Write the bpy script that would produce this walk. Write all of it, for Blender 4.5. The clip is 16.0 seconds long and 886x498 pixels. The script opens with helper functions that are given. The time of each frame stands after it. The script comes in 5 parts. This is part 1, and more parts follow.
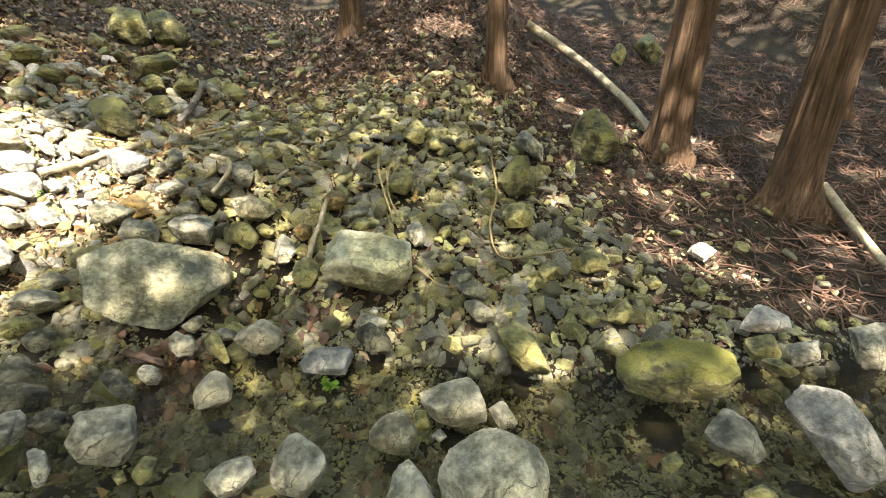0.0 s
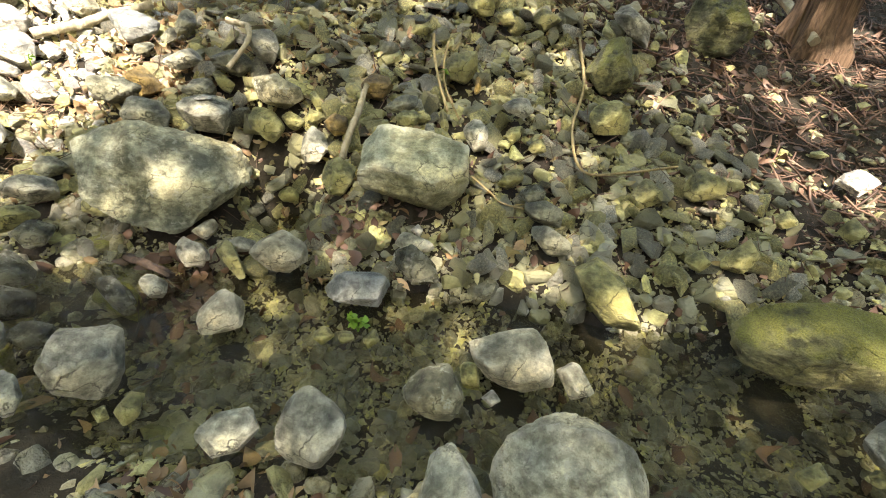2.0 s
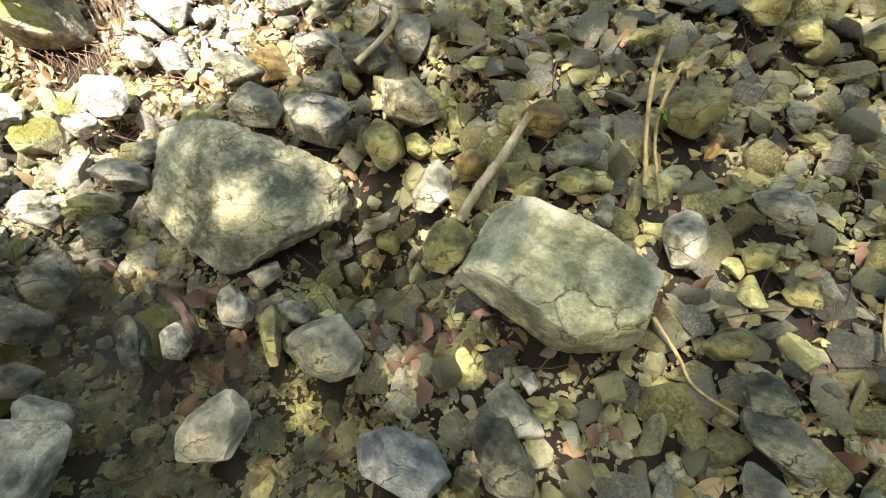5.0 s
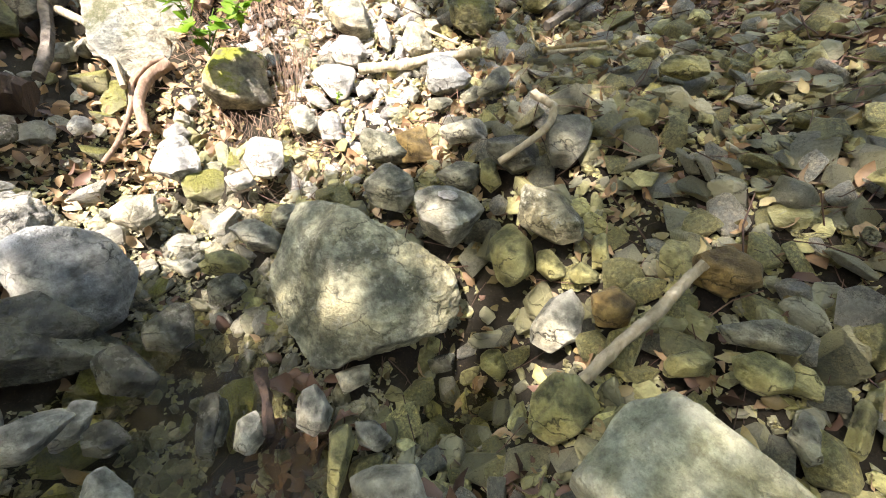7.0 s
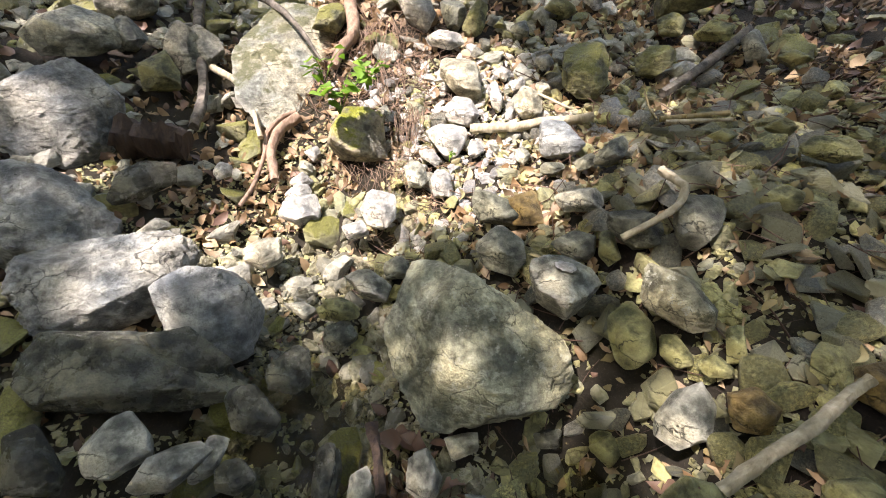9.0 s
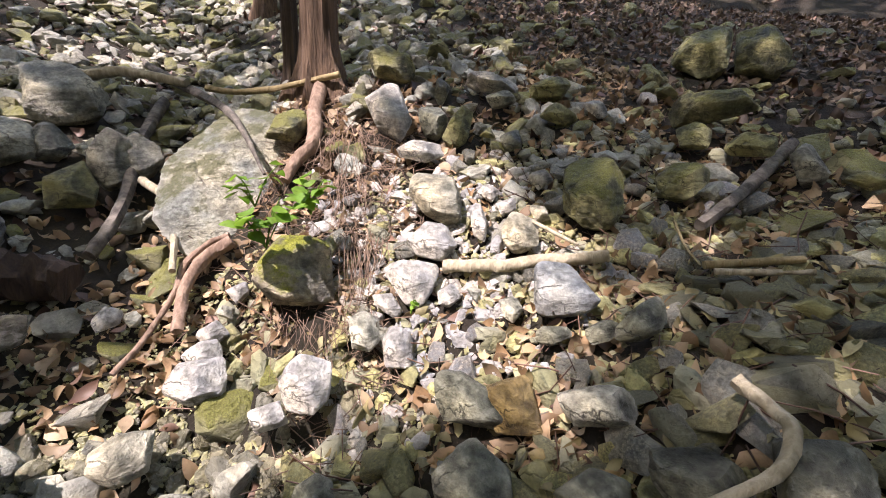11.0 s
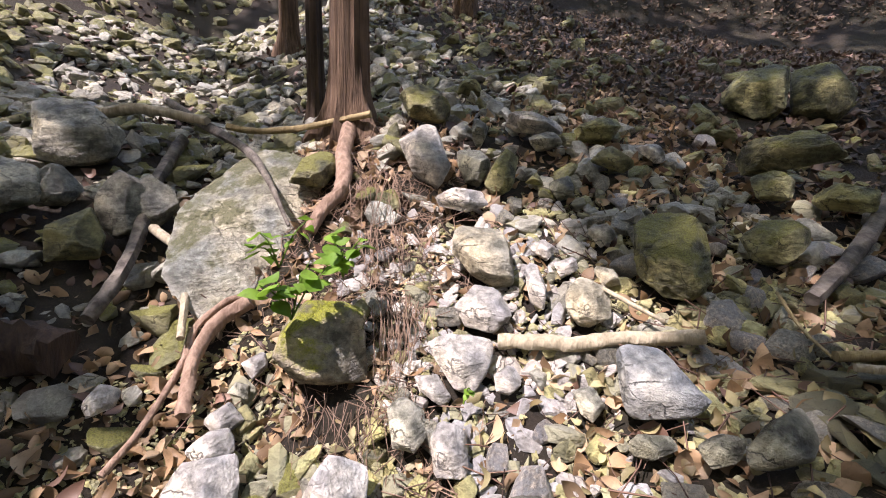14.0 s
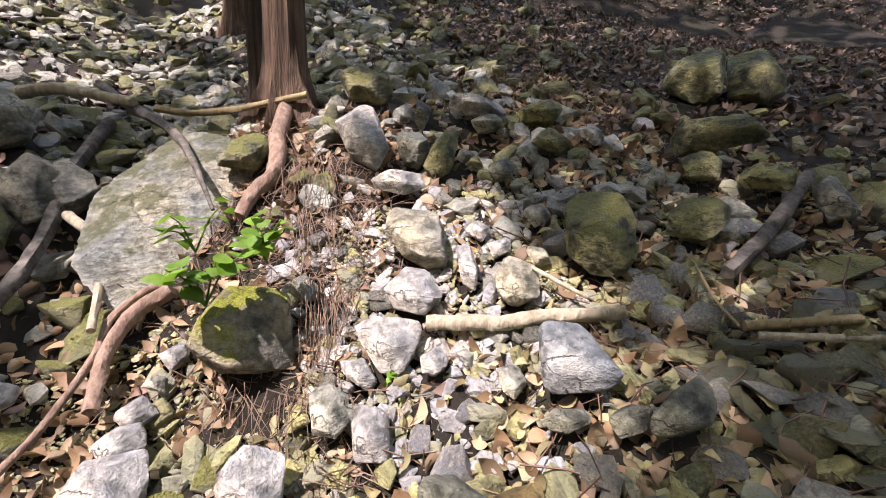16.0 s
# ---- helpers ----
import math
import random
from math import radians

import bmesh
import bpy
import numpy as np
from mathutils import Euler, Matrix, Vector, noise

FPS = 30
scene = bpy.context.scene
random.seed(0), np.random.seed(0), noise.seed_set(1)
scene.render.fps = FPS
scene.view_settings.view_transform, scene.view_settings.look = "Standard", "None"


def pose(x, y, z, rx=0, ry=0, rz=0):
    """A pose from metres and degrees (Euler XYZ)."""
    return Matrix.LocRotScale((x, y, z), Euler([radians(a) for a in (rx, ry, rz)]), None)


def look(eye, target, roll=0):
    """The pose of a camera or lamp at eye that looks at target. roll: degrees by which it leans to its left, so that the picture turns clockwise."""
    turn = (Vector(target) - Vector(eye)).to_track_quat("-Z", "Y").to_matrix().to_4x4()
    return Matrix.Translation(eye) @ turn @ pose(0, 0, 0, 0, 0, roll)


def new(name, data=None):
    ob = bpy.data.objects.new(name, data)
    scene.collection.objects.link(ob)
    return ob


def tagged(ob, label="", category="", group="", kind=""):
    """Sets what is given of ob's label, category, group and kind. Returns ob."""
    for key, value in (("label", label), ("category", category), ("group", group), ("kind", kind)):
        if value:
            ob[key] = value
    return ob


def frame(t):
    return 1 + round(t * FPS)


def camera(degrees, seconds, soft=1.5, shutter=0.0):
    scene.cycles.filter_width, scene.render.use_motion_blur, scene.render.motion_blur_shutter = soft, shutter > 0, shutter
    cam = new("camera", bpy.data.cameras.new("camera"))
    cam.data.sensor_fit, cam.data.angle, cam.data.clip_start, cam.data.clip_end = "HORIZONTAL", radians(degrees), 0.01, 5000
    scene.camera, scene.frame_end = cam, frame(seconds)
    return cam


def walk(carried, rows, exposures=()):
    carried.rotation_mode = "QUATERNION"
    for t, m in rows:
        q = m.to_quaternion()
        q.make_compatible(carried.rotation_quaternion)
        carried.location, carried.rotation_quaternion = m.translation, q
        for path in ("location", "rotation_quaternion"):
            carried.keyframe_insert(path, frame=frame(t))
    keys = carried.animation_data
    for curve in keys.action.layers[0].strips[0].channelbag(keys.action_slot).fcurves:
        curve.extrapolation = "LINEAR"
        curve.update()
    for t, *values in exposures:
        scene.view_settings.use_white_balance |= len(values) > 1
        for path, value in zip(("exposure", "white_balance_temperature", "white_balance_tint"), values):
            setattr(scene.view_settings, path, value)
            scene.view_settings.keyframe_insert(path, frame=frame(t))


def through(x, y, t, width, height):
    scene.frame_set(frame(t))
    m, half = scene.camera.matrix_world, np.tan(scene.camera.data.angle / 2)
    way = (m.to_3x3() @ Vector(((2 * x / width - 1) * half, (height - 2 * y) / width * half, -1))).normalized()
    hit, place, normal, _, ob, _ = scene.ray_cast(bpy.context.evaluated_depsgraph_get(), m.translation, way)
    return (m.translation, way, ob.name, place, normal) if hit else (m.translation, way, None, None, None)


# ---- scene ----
cam = camera(92.0, 16.0, soft=1.0)
PATH = [
    (0, (0.067, 0.001, 1.598), (0.038, 1.848, 0.83), 0.3),
    (0.5, (0.108, 0.157, 1.474), (0.063, 1.954, 0.598), 0.4),
    (1, (0.053, 0.262, 1.399), (-0.077, 2.003, 0.423), 0.7),
    (1.5, (0.046, 0.345, 1.355), (-0.143, 2.024, 0.285), 1.0),
    (2, (-0.026, 0.54, 1.354), (-0.25, 2.169, 0.215), 1.2),
    (2.5, (-0.146, 0.777, 1.278), (-0.447, 2.362, 0.096), 1.5),
    (3, (-0.205, 0.876, 1.211), (-0.662, 2.395, -0.007), 1.9),
    (3.2, (-0.198, 0.916, 1.171), (-0.73, 2.406, -0.053), 2.1),
    (5.3, (-0.233, 1.619, 1.33), (-1.134, 2.909, 0.096), 2.5),
    (5.5, (-0.279, 1.652, 1.324), (-1.219, 2.924, 0.099), 2.6),
    (6, (-0.258, 1.758, 1.363), (-1.33, 2.952, 0.169), 2.5),
    (6.5, (-0.306, 1.843, 1.418), (-1.517, 2.941, 0.265), 2.4),
    (6.8, (-0.398, 1.842, 1.425), (-1.685, 2.89, 0.309), 2.5),
    (7, (-0.483, 1.843, 1.425), (-1.816, 2.844, 0.32), 2.3),
    (7.5, (-0.454, 1.829, 1.455), (-1.877, 2.741, 0.387), 2.2),
    (8, (-0.44, 1.755, 1.498), (-1.926, 2.601, 0.46), 2.1),
    (8.5, (-0.594, 1.678, 1.503), (-2.115, 2.484, 0.485), 2.0),
    (9, (-0.648, 1.673, 1.549), (-2.191, 2.474, 0.561), 2.0),
    (9.5, (-0.806, 1.834, 1.515), (-2.38, 2.644, 0.585), 2.0),
    (10, (-0.934, 2.032, 1.547), (-2.552, 2.854, 0.705), 2.0),
    (10.2, (-0.974, 2.076, 1.573), (-2.617, 2.9, 0.784), 1.9),
    (12.3, (-1.671, 2.278, 1.615), (-3.418, 3.091, 1.079), 2.4),
    (12.5, (-1.681, 2.263, 1.658), (-3.433, 3.07, 1.129), 2.3),
    (13, (-1.75, 2.259, 1.635), (-3.514, 3.049, 1.121), 2.4),
    (13.5, (-1.703, 2.194, 1.638), (-3.473, 2.974, 1.132), 2.4),
    (14, (-1.62, 2.171, 1.652), (-3.382, 2.971, 1.146), 2.4),
    (14.5, (-1.565, 2.188, 1.693), (-3.301, 3.037, 1.179), 2.4),
    (15, (-1.571, 2.21, 1.679), (-3.282, 3.108, 1.161), 2.5),
    (15.5, (-1.578, 2.265, 1.65), (-3.273, 3.185, 1.121), 2.5),
    (16, (-1.572, 2.331, 1.611), (-3.263, 3.252, 1.07), 2.5),
]
walk(cam, [(t, look(eye, target, roll)) for t, eye, target, roll in PATH],
     [(0, 3.16, 9100, 5), (4, 3.24, 8900, 4), (6.5, 3.1, 8200, 9), (9, 2.52, 7800, 13), (12.3, 2.0, 7300, 21), (16, 1.98, 7300, 21)])

# ---- light ----
SUN = Vector((0.05, -0.48, 0.87)).normalized()
world = bpy.data.worlds.new("world")
scene.world = world
world.use_nodes = True
wn = world.node_tree.nodes
sky = wn.new("ShaderNodeTexSky")
sky.sky_type, sky.sun_disc = "NISHITA", False
sky.sun_elevation, sky.sun_rotation = math.asin(SUN.z), math.atan2(SUN.x, SUN.y)
wn["Background"].inputs["Strength"].default_value = 0.15
world.node_tree.links.new(sky.outputs[0], wn["Background"].inputs[0])
sun = new("sun", bpy.data.lights.new("sun", "SUN"))
sun.data.energy, sun.data.angle, sun.data.color = 2.8, radians(0.5), (1.0, 0.94, 1.04)
sun.matrix_world = look(SUN * 30, (0, 0, 0))


# ---- materials ----
def nodes_of(name):
    m = bpy.data.materials.new(name)
    m.use_nodes = True
    nt = m.node_tree
    return m, nt, nt.nodes["Principled BSDF"]


def noise_node(nt, scale, detail=6, rough=0.6, source=None):
    n = nt.nodes.new("ShaderNodeTexNoise")
    n.inputs["Scale"].default_value, n.inputs["Detail"].default_value, n.inputs["Roughness"].default_value = scale, detail, rough
    if source is None:
        source = nt.nodes.new("ShaderNodeTexCoord").outputs["Object"]
    nt.links.new(source, n.inputs["Vector"])
    return n


def ramp(nt, source, lo, hi, a=(0, 0, 0, 1), b=(1, 1, 1, 1)):
    r = nt.nodes.new("ShaderNodeValToRGB")
    r.color_ramp.elements[0].position, r.color_ramp.elements[1].position = lo, hi
    r.color_ramp.elements[0].color, r.color_ramp.elements[1].color = a, b
    nt.links.new(source, r.inputs[0])
    return r.outputs[0]


def mix(nt, fac, a, b, mode="MIX"):
    n = nt.nodes.new("ShaderNodeMix")
    n.data_type, n.blend_type = "RGBA", mode
    for sock, v in ((n.inputs[0], fac), (n.inputs[6], a), (n.inputs[7], b)):
        if isinstance(v, (float, int)):
            sock.default_value = v
        elif isinstance(v, tuple):
            sock.default_value = (*v[:3], 1)
        else:
            nt.links.new(v, sock)
    return n.outputs[2]


def calc(nt, op, a, b):
    n = nt.nodes.new("ShaderNodeMath")
    n.operation = op
    for sock, v in ((n.inputs[0], a), (n.inputs[1], b)):
        if isinstance(v, (float, int)):
            sock.default_value = v
        else:
            nt.links.new(v, sock)
    return n.outputs[0]


def bump(nt, bsdf, height, strength, distance=0.01):
    b = nt.nodes.new("ShaderNodeBump")
    b.inputs["Strength"].default_value, b.inputs["Distance"].default_value = strength, distance
    nt.links.new(height, b.inputs["Height"])
    nt.links.new(b.outputs[0], bsdf.inputs["Normal"])


def varied(nt):
    """A random number for each object and each loose island."""
    a = nt.nodes.new("ShaderNodeObjectInfo").outputs["Random"]
    b = nt.nodes.new("ShaderNodeNewGeometry").outputs["Random Per Island"]
    return calc(nt, "FRACT", calc(nt, "ADD", a, b), 0.0)


def stone(name, dark, light, moss=0.0, mosscol=(0.10, 0.11, 0.015), rough=0.55, speck=0.3, spread=0.35, lichen=0.0, tinted=None, stain=None):
    m, nt, bsdf = nodes_of(name)
    dark, light = tuple(0.75 * c for c in dark), tuple(1.15 * c for c in light)
    mp = nt.nodes.new("ShaderNodeMapping")
    mp.inputs["Scale"].default_value, mp.inputs["Rotation"].default_value = (1, 1, 2.2), (0.5, 0.35, 0)
    nt.links.new(nt.nodes.new("ShaderNodeTexCoord").outputs["Object"], mp.inputs[0])
    bed = noise_node(nt, 11, 6, 0.68, mp.outputs[0])
    grain = noise_node(nt, 38, 6, 0.7)
    broad = noise_node(nt, 3.4, 3, 0.5)
    patch = noise_node(nt, 8, 6, 0.62)
    fine = noise_node(nt, 170, 3, 0.7)
    tone = calc(nt, "ADD", calc(nt, "MULTIPLY", bed.outputs[0], 0.35), calc(nt, "MULTIPLY", patch.outputs[0], 0.65))
    col = mix(nt, ramp(nt, tone, 0.42, 0.58), dark, light)
    col = mix(nt, 1.0, col, ramp(nt, broad.outputs[0], 0.38, 0.62, (0.62, 0.69, 0.72, 1), (1.28, 1.22, 1.04, 1)), "MULTIPLY")
    col = mix(nt, 1.0, col, ramp(nt, grain.outputs[0], 0.38, 0.62, (0.68, 0.68, 0.68, 1), (1.25, 1.25, 1.25, 1)), "MULTIPLY")
    rnd = varied(nt)
    col = mix(nt, 1.0, col, ramp(nt, rnd, 0, 1, (1 - spread,) * 3 + (1,), (1 + spread, 1 + spread, 1 + spread * 0.9, 1)), "MULTIPLY")
    if tinted:
        r2 = calc(nt, "FRACT", calc(nt, "MULTIPLY", rnd, 7.31), 0.0)
        col = mix(nt, ramp(nt, r2, 0.45, 0.6), col, mix(nt, ramp(nt, tone, 0.4, 0.6), tuple(c * 0.55 for c in tinted), tuple(1.2 * c for c in tinted)))
        r3 = calc(nt, "FRACT", calc(nt, "MULTIPLY", rnd, 13.7), 0.0)
        col = mix(nt, calc(nt, "MULTIPLY", ramp(nt, r3, 0.76, 0.84), 0.85), col, (0.055, 0.062, 0.052))
    if stain:
        col = mix(nt, calc(nt, "MULTIPLY", ramp(nt, noise_node(nt, 5, 5, 0.65).outputs[0], 0.50, 0.62), 0.7), col, stain)
    col = mix(nt, calc(nt, "MULTIPLY", ramp(nt, fine.outputs[0], 0.56, 0.68), speck), col, (0.03, 0.03, 0.024))
    # convex edges are mixed paler, which makes the outlines crisper
    pale_edges = ramp(nt, nt.nodes.new("ShaderNodeNewGeometry").outputs["Pointiness"], 0.51, 0.58)
    col = mix(nt, calc(nt, "MULTIPLY", pale_edges, 0.4), col, tuple(min(0.75, 1.35 * c) for c in light))
    cr = nt.nodes.new("ShaderNodeTexVoronoi")
    cr.feature = "DISTANCE_TO_EDGE"
    cr.inputs["Scale"].default_value = 7
    warp = mix(nt, 0.16, mp.outputs[0], patch.outputs[1])
    nt.links.new(warp, cr.inputs["Vector"])
    crack = calc(nt, "MULTIPLY", ramp(nt, cr.outputs[0], 0.0, 0.03, (1, 1, 1, 1), (0, 0, 0, 1)), ramp(nt, broad.outputs[0], 0.44, 0.58))
    col = mix(nt, calc(nt, "MULTIPLY", crack, 0.8), col, tuple(0.25 * c for c in dark))
    if lichen:
        col = mix(nt, calc(nt, "MULTIPLY", ramp(nt, noise_node(nt, 20, 6, 0.75).outputs[0], 0.57, 0.61), lichen), col, (0.46, 0.48, 0.40))
        col = mix(nt, calc(nt, "MULTIPLY", ramp(nt, noise_node(nt, 13, 6, 0.75).outputs[0], 0.59, 0.64), lichen), col, (0.045, 0.05, 0.022))
    if moss:
        n = nt.nodes.new("ShaderNodeSeparateXYZ")
        nt.links.new(nt.nodes.new("ShaderNodeNewGeometry").outputs["Normal"], n.inputs[0])
        up = ramp(nt, calc(nt, "ADD", calc(nt, "MULTIPLY", n.outputs[2], 0.55), patch.outputs[0]), 1.08 - 0.5 * moss, 1.2 - 0.45 * moss)
        mc = mix(nt, ramp(nt, fine.outputs[0], 0.35, 0.65), tuple(c * 0.35 for c in mosscol), mosscol)
        col = mix(nt, calc(nt, "MULTIPLY", up, 0.9), col, mc)
    nt.links.new(col, bsdf.inputs["Base Color"])
    nt.links.new(ramp(nt, patch.outputs[0], 0.3, 0.7, (max(0.08, rough - 0.18),) * 3 + (1,), (min(1, rough + 0.15),) * 3 + (1,)), bsdf.inputs["Roughness"])
    h = calc(nt, "ADD", calc(nt, "MULTIPLY", grain.outputs[0], 0.5), calc(nt, "MULTIPLY", fine.outputs[0], 0.14))
    h = calc(nt, "ADD", h, calc(nt, "MULTIPLY", bed.outputs[0], 0.6))
    h = calc(nt, "SUBTRACT", h, calc(nt, "MULTIPLY", crack, 0.25))
    bump(nt, bsdf, h, 1.0, 0.05)
    return m


mottled = stone("mottled stone", (0.17, 0.175, 0.125), (0.37, 0.375, 0.285), lichen=0.45)
slate = stone("slate", (0.07, 0.076, 0.058), (0.20, 0.208, 0.165), spread=0.25, lichen=0.15)
grey = stone("grey stone", (0.15, 0.155, 0.125), (0.43, 0.43, 0.37), lichen=0.25)
speckled = stone("speckled stone", (0.12, 0.115, 0.07), (0.33, 0.32, 0.23), lichen=0.7)
# algae tint, plus the yellow cast of the leaf shade put into the colour
olive = stone("olive stone", (0.12, 0.122, 0.045), (0.35, 0.345, 0.17), moss=0.12, stain=(0.20, 0.19, 0.06))
ochre = stone("ochre stone", (0.14, 0.09, 0.03), (0.30, 0.22, 0.09))
# pale stone, its colour raised further towards white to stand for full sun
pale = stone("pale stone", (0.37, 0.365, 0.345), (0.56, 0.55, 0.53), spread=0.2, speck=0.15)
white = stone("white stone", (0.40, 0.39, 0.36), (0.58, 0.57, 0.54), spread=0.1, speck=0.1)
cream = stone("cream stone", (0.30, 0.28, 0.20), (0.52, 0.49, 0.39), spread=0.15)
bluegrey = stone("blue-grey rock", (0.16, 0.18, 0.19), (0.34, 0.365, 0.375), rough=0.5, lichen=0.15, spread=0.15)
bedrock = stone("bedrock", (0.13, 0.14, 0.135), (0.36, 0.375, 0.37), rough=0.45, lichen=0.25, spread=0.15)
wet = stone("wet stone", (0.03, 0.033, 0.025), (0.13, 0.135, 0.105), rough=0.28)
mossy = stone("mossy stone", (0.08, 0.085, 0.035), (0.28, 0.28, 0.15), moss=0.6, mosscol=(0.23, 0.24, 0.05))
mosscap = stone("moss-capped stone", (0.12, 0.11, 0.08), (0.34, 0.31, 0.24), moss=0.62, mosscol=(0.34, 0.38, 0.02), lichen=0.3)
slab = stone("slab", (0.20, 0.20, 0.165), (0.42, 0.42, 0.37), moss=0.45, mosscol=(0.10, 0.11, 0.03), lichen=0.2)
flatblock = stone("flat block", (0.36, 0.365, 0.22), (0.56, 0.56, 0.40), spread=0.05, lichen=0.25)
mottledpale = stone("mottled pale stone", (0.34, 0.335, 0.25), (0.62, 0.61, 0.50), moss=0.15, mosscol=(0.16, 0.15, 0.03), lichen=0.6, spread=0.1)
# olive base likewise takes in some of the shade's yellow-green cast
cobble = stone("cobble", (0.115, 0.115, 0.045), (0.43, 0.42, 0.21), spread=0.55, tinted=(0.22, 0.235, 0.205))
river = stone("river pebbles", (0.085, 0.08, 0.05), (0.36, 0.345, 0.24), spread=0.55, rough=0.3, tinted=(0.16, 0.17, 0.15))
# rubble of the sunlit patch, with the sun's brightness put into its colour
sunny = stone("sun-whitened rubble", (0.34, 0.33, 0.31), (0.54, 0.53, 0.51), spread=0.3)


def soil_mat():
    m, nt, bsdf = nodes_of("forest soil")
    a, b, c = noise_node(nt, 1.4, 4), noise_node(nt, 16, 8, 0.75), noise_node(nt, 90, 5, 0.8)
    col = mix(nt, ramp(nt, b.outputs[0], 0.35, 0.7), (0.008, 0.006, 0.0035), (0.036, 0.025, 0.015))
    col = mix(nt, ramp(nt, a.outputs[0], 0.4, 0.65), col, mix(nt, b.outputs[0], (0.016, 0.014, 0.006), (0.05, 0.046, 0.022)))
    col = mix(nt, calc(nt, "MULTIPLY", ramp(nt, c.outputs[0], 0.55, 0.7), 0.7), col, (0.12, 0.085, 0.055))
    nt.links.new(col, bsdf.inputs["Base Color"])
    bsdf.inputs["Roughness"].default_value = 0.95
    bump(nt, bsdf, calc(nt, "ADD", b.outputs[0], c.outputs[0]), 1.0, 0.03)
    return m


def leaf_mat(name, a, b, spread=0.5, through=0.25):
    m, nt, bsdf = nodes_of(name)
    rnd = varied(nt)
    r2 = calc(nt, "FRACT", calc(nt, "MULTIPLY", rnd, 5.77), 0.0)
    n = noise_node(nt, 45, 5, 0.7)
    col = mix(nt, ramp(nt, rnd, 0.1, 0.9), a, b)
    col = mix(nt, 1.0, col, ramp(nt, r2, 0, 1, (1 - spread,) * 3 + (1,), (1 + spread,) * 3 + (1,)), "MULTIPLY")
    col = mix(nt, calc(nt, "MULTIPLY", ramp(nt, n.outputs[0], 0.5, 0.7), 0.35), col, (0.05, 0.03, 0.015))
    nt.links.new(col, bsdf.inputs["Base Color"])
    bsdf.inputs["Roughness"].default_value = 0.6
    t = nt.nodes.new("ShaderNodeBsdfTranslucent")
    nt.links.new(col, t.inputs[0])
    s = nt.nodes.new("ShaderNodeMixShader")
    s.inputs[0].default_value = through
    nt.links.new(bsdf.outputs[0], s.inputs[1])
    nt.links.new(t.outputs[0], s.inputs[2])
    nt.links.new(s.outputs[0], nt.nodes["Material Output"].inputs[0])
    return m


def wood_mat(name, a, b, scale=30, stretch=(1, 1, 0.12), deep=0.02, rough=0.85):
    m, nt, bsdf = nodes_of(name)
    mp = nt.nodes.new("ShaderNodeMapping")
    mp.inputs["Scale"].default_value = stretch
    nt.links.new(nt.nodes.new("ShaderNodeTexCoord").outputs["Object"], mp.inputs[0])
    g = noise_node(nt, scale, 6, 0.65, mp.outputs[0])
    p = noise_node(nt, 5, 4, 0.6)
    col = mix(nt, ramp(nt, g.outputs[0], 0.35, 0.65), a, b)
    col = mix(nt, calc(nt, "MULTIPLY", ramp(nt, p.outputs[0], 0.45, 0.7), 0.5), col, tuple(0.45 * v for v in a))
    nt.links.new(col, bsdf.inputs["Base Color"])
    bsdf.inputs["Roughness"].default_value = rough
    bump(nt, bsdf, g.outputs[0], 1.0, deep)
    return m


def water_mat():
    m, nt, bsdf = nodes_of("stream water")
    out = nt.nodes["Material Output"]
    tr = nt.nodes.new("ShaderNodeBsdfTransparent")
    tr.inputs[0].default_value = (0.80, 0.80, 0.67, 1)
    gl = nt.nodes.new("ShaderNodeBsdfGlossy")
    gl.inputs["Roughness"].default_value = 0.06
    fr = nt.nodes.new("ShaderNodeFresnel")
    fr.inputs[0].default_value = 1.33
    n1, n2 = noise_node(nt, 12, 3, 0.6), noise_node(nt, 55, 3, 0.6)
    b = nt.nodes.new("ShaderNodeBump")
    b.inputs["Strength"].default_value, b.inputs["Distance"].default_value = 1.0, 0.03
    nt.links.new(calc(nt, "ADD", n1.outputs[0], calc(nt, "MULTIPLY", n2.outputs[0], 0.45)), b.inputs["Height"])
    nt.links.new(b.outputs[0], gl.inputs["Normal"])
    nt.links.new(b.outputs[0], fr.inputs["Normal"])
    s = nt.nodes.new("ShaderNodeMixShader")
    nt.links.new(fr.outputs[0], s.inputs[0])
    nt.links.new(tr.outputs[0], s.inputs[1])
    nt.links.new(gl.outputs[0], s.inputs[2])
    nt.links.new(s.outputs[0], out.inputs[0])
    return m


soil = soil_mat()
water = water_mat()
litter = leaf_mat("dry leaves", (0.26, 0.165, 0.085), (0.42, 0.32, 0.20))
# shaded copy of the dry leaves, with the olive cast of shade in its colour
litter_olive = leaf_mat("shade-tinted leaves", (0.20, 0.16, 0.07), (0.36, 0.33, 0.17))
litter_brown = leaf_mat("brown leaves", (0.09, 0.062, 0.04), (0.25, 0.19, 0.13))
# reddish brown, darkened to stand for the deep shade under the cedars
needles = leaf_mat("fallen needles", (0.07, 0.036, 0.022), (0.17, 0.105, 0.075), through=0.0)
green_leaf = leaf_mat("green leaves", (0.10, 0.22, 0.02), (0.18, 0.33, 0.04), 0.25, 0.4)
# for the added leaf roof; lets yellow-green light through into the shade
canopy_leaf = leaf_mat("canopy leaves", (0.30, 0.33, 0.07), (0.42, 0.42, 0.11), 0.2, 0.55)
deadwood = wood_mat("bleached wood", (0.27, 0.24, 0.16), (0.52, 0.47, 0.34))
root = wood_mat("root bark", (0.17, 0.11, 0.075), (0.36, 0.26, 0.19))
vine = wood_mat("vine stem", (0.22, 0.17, 0.08), (0.38, 0.31, 0.16))
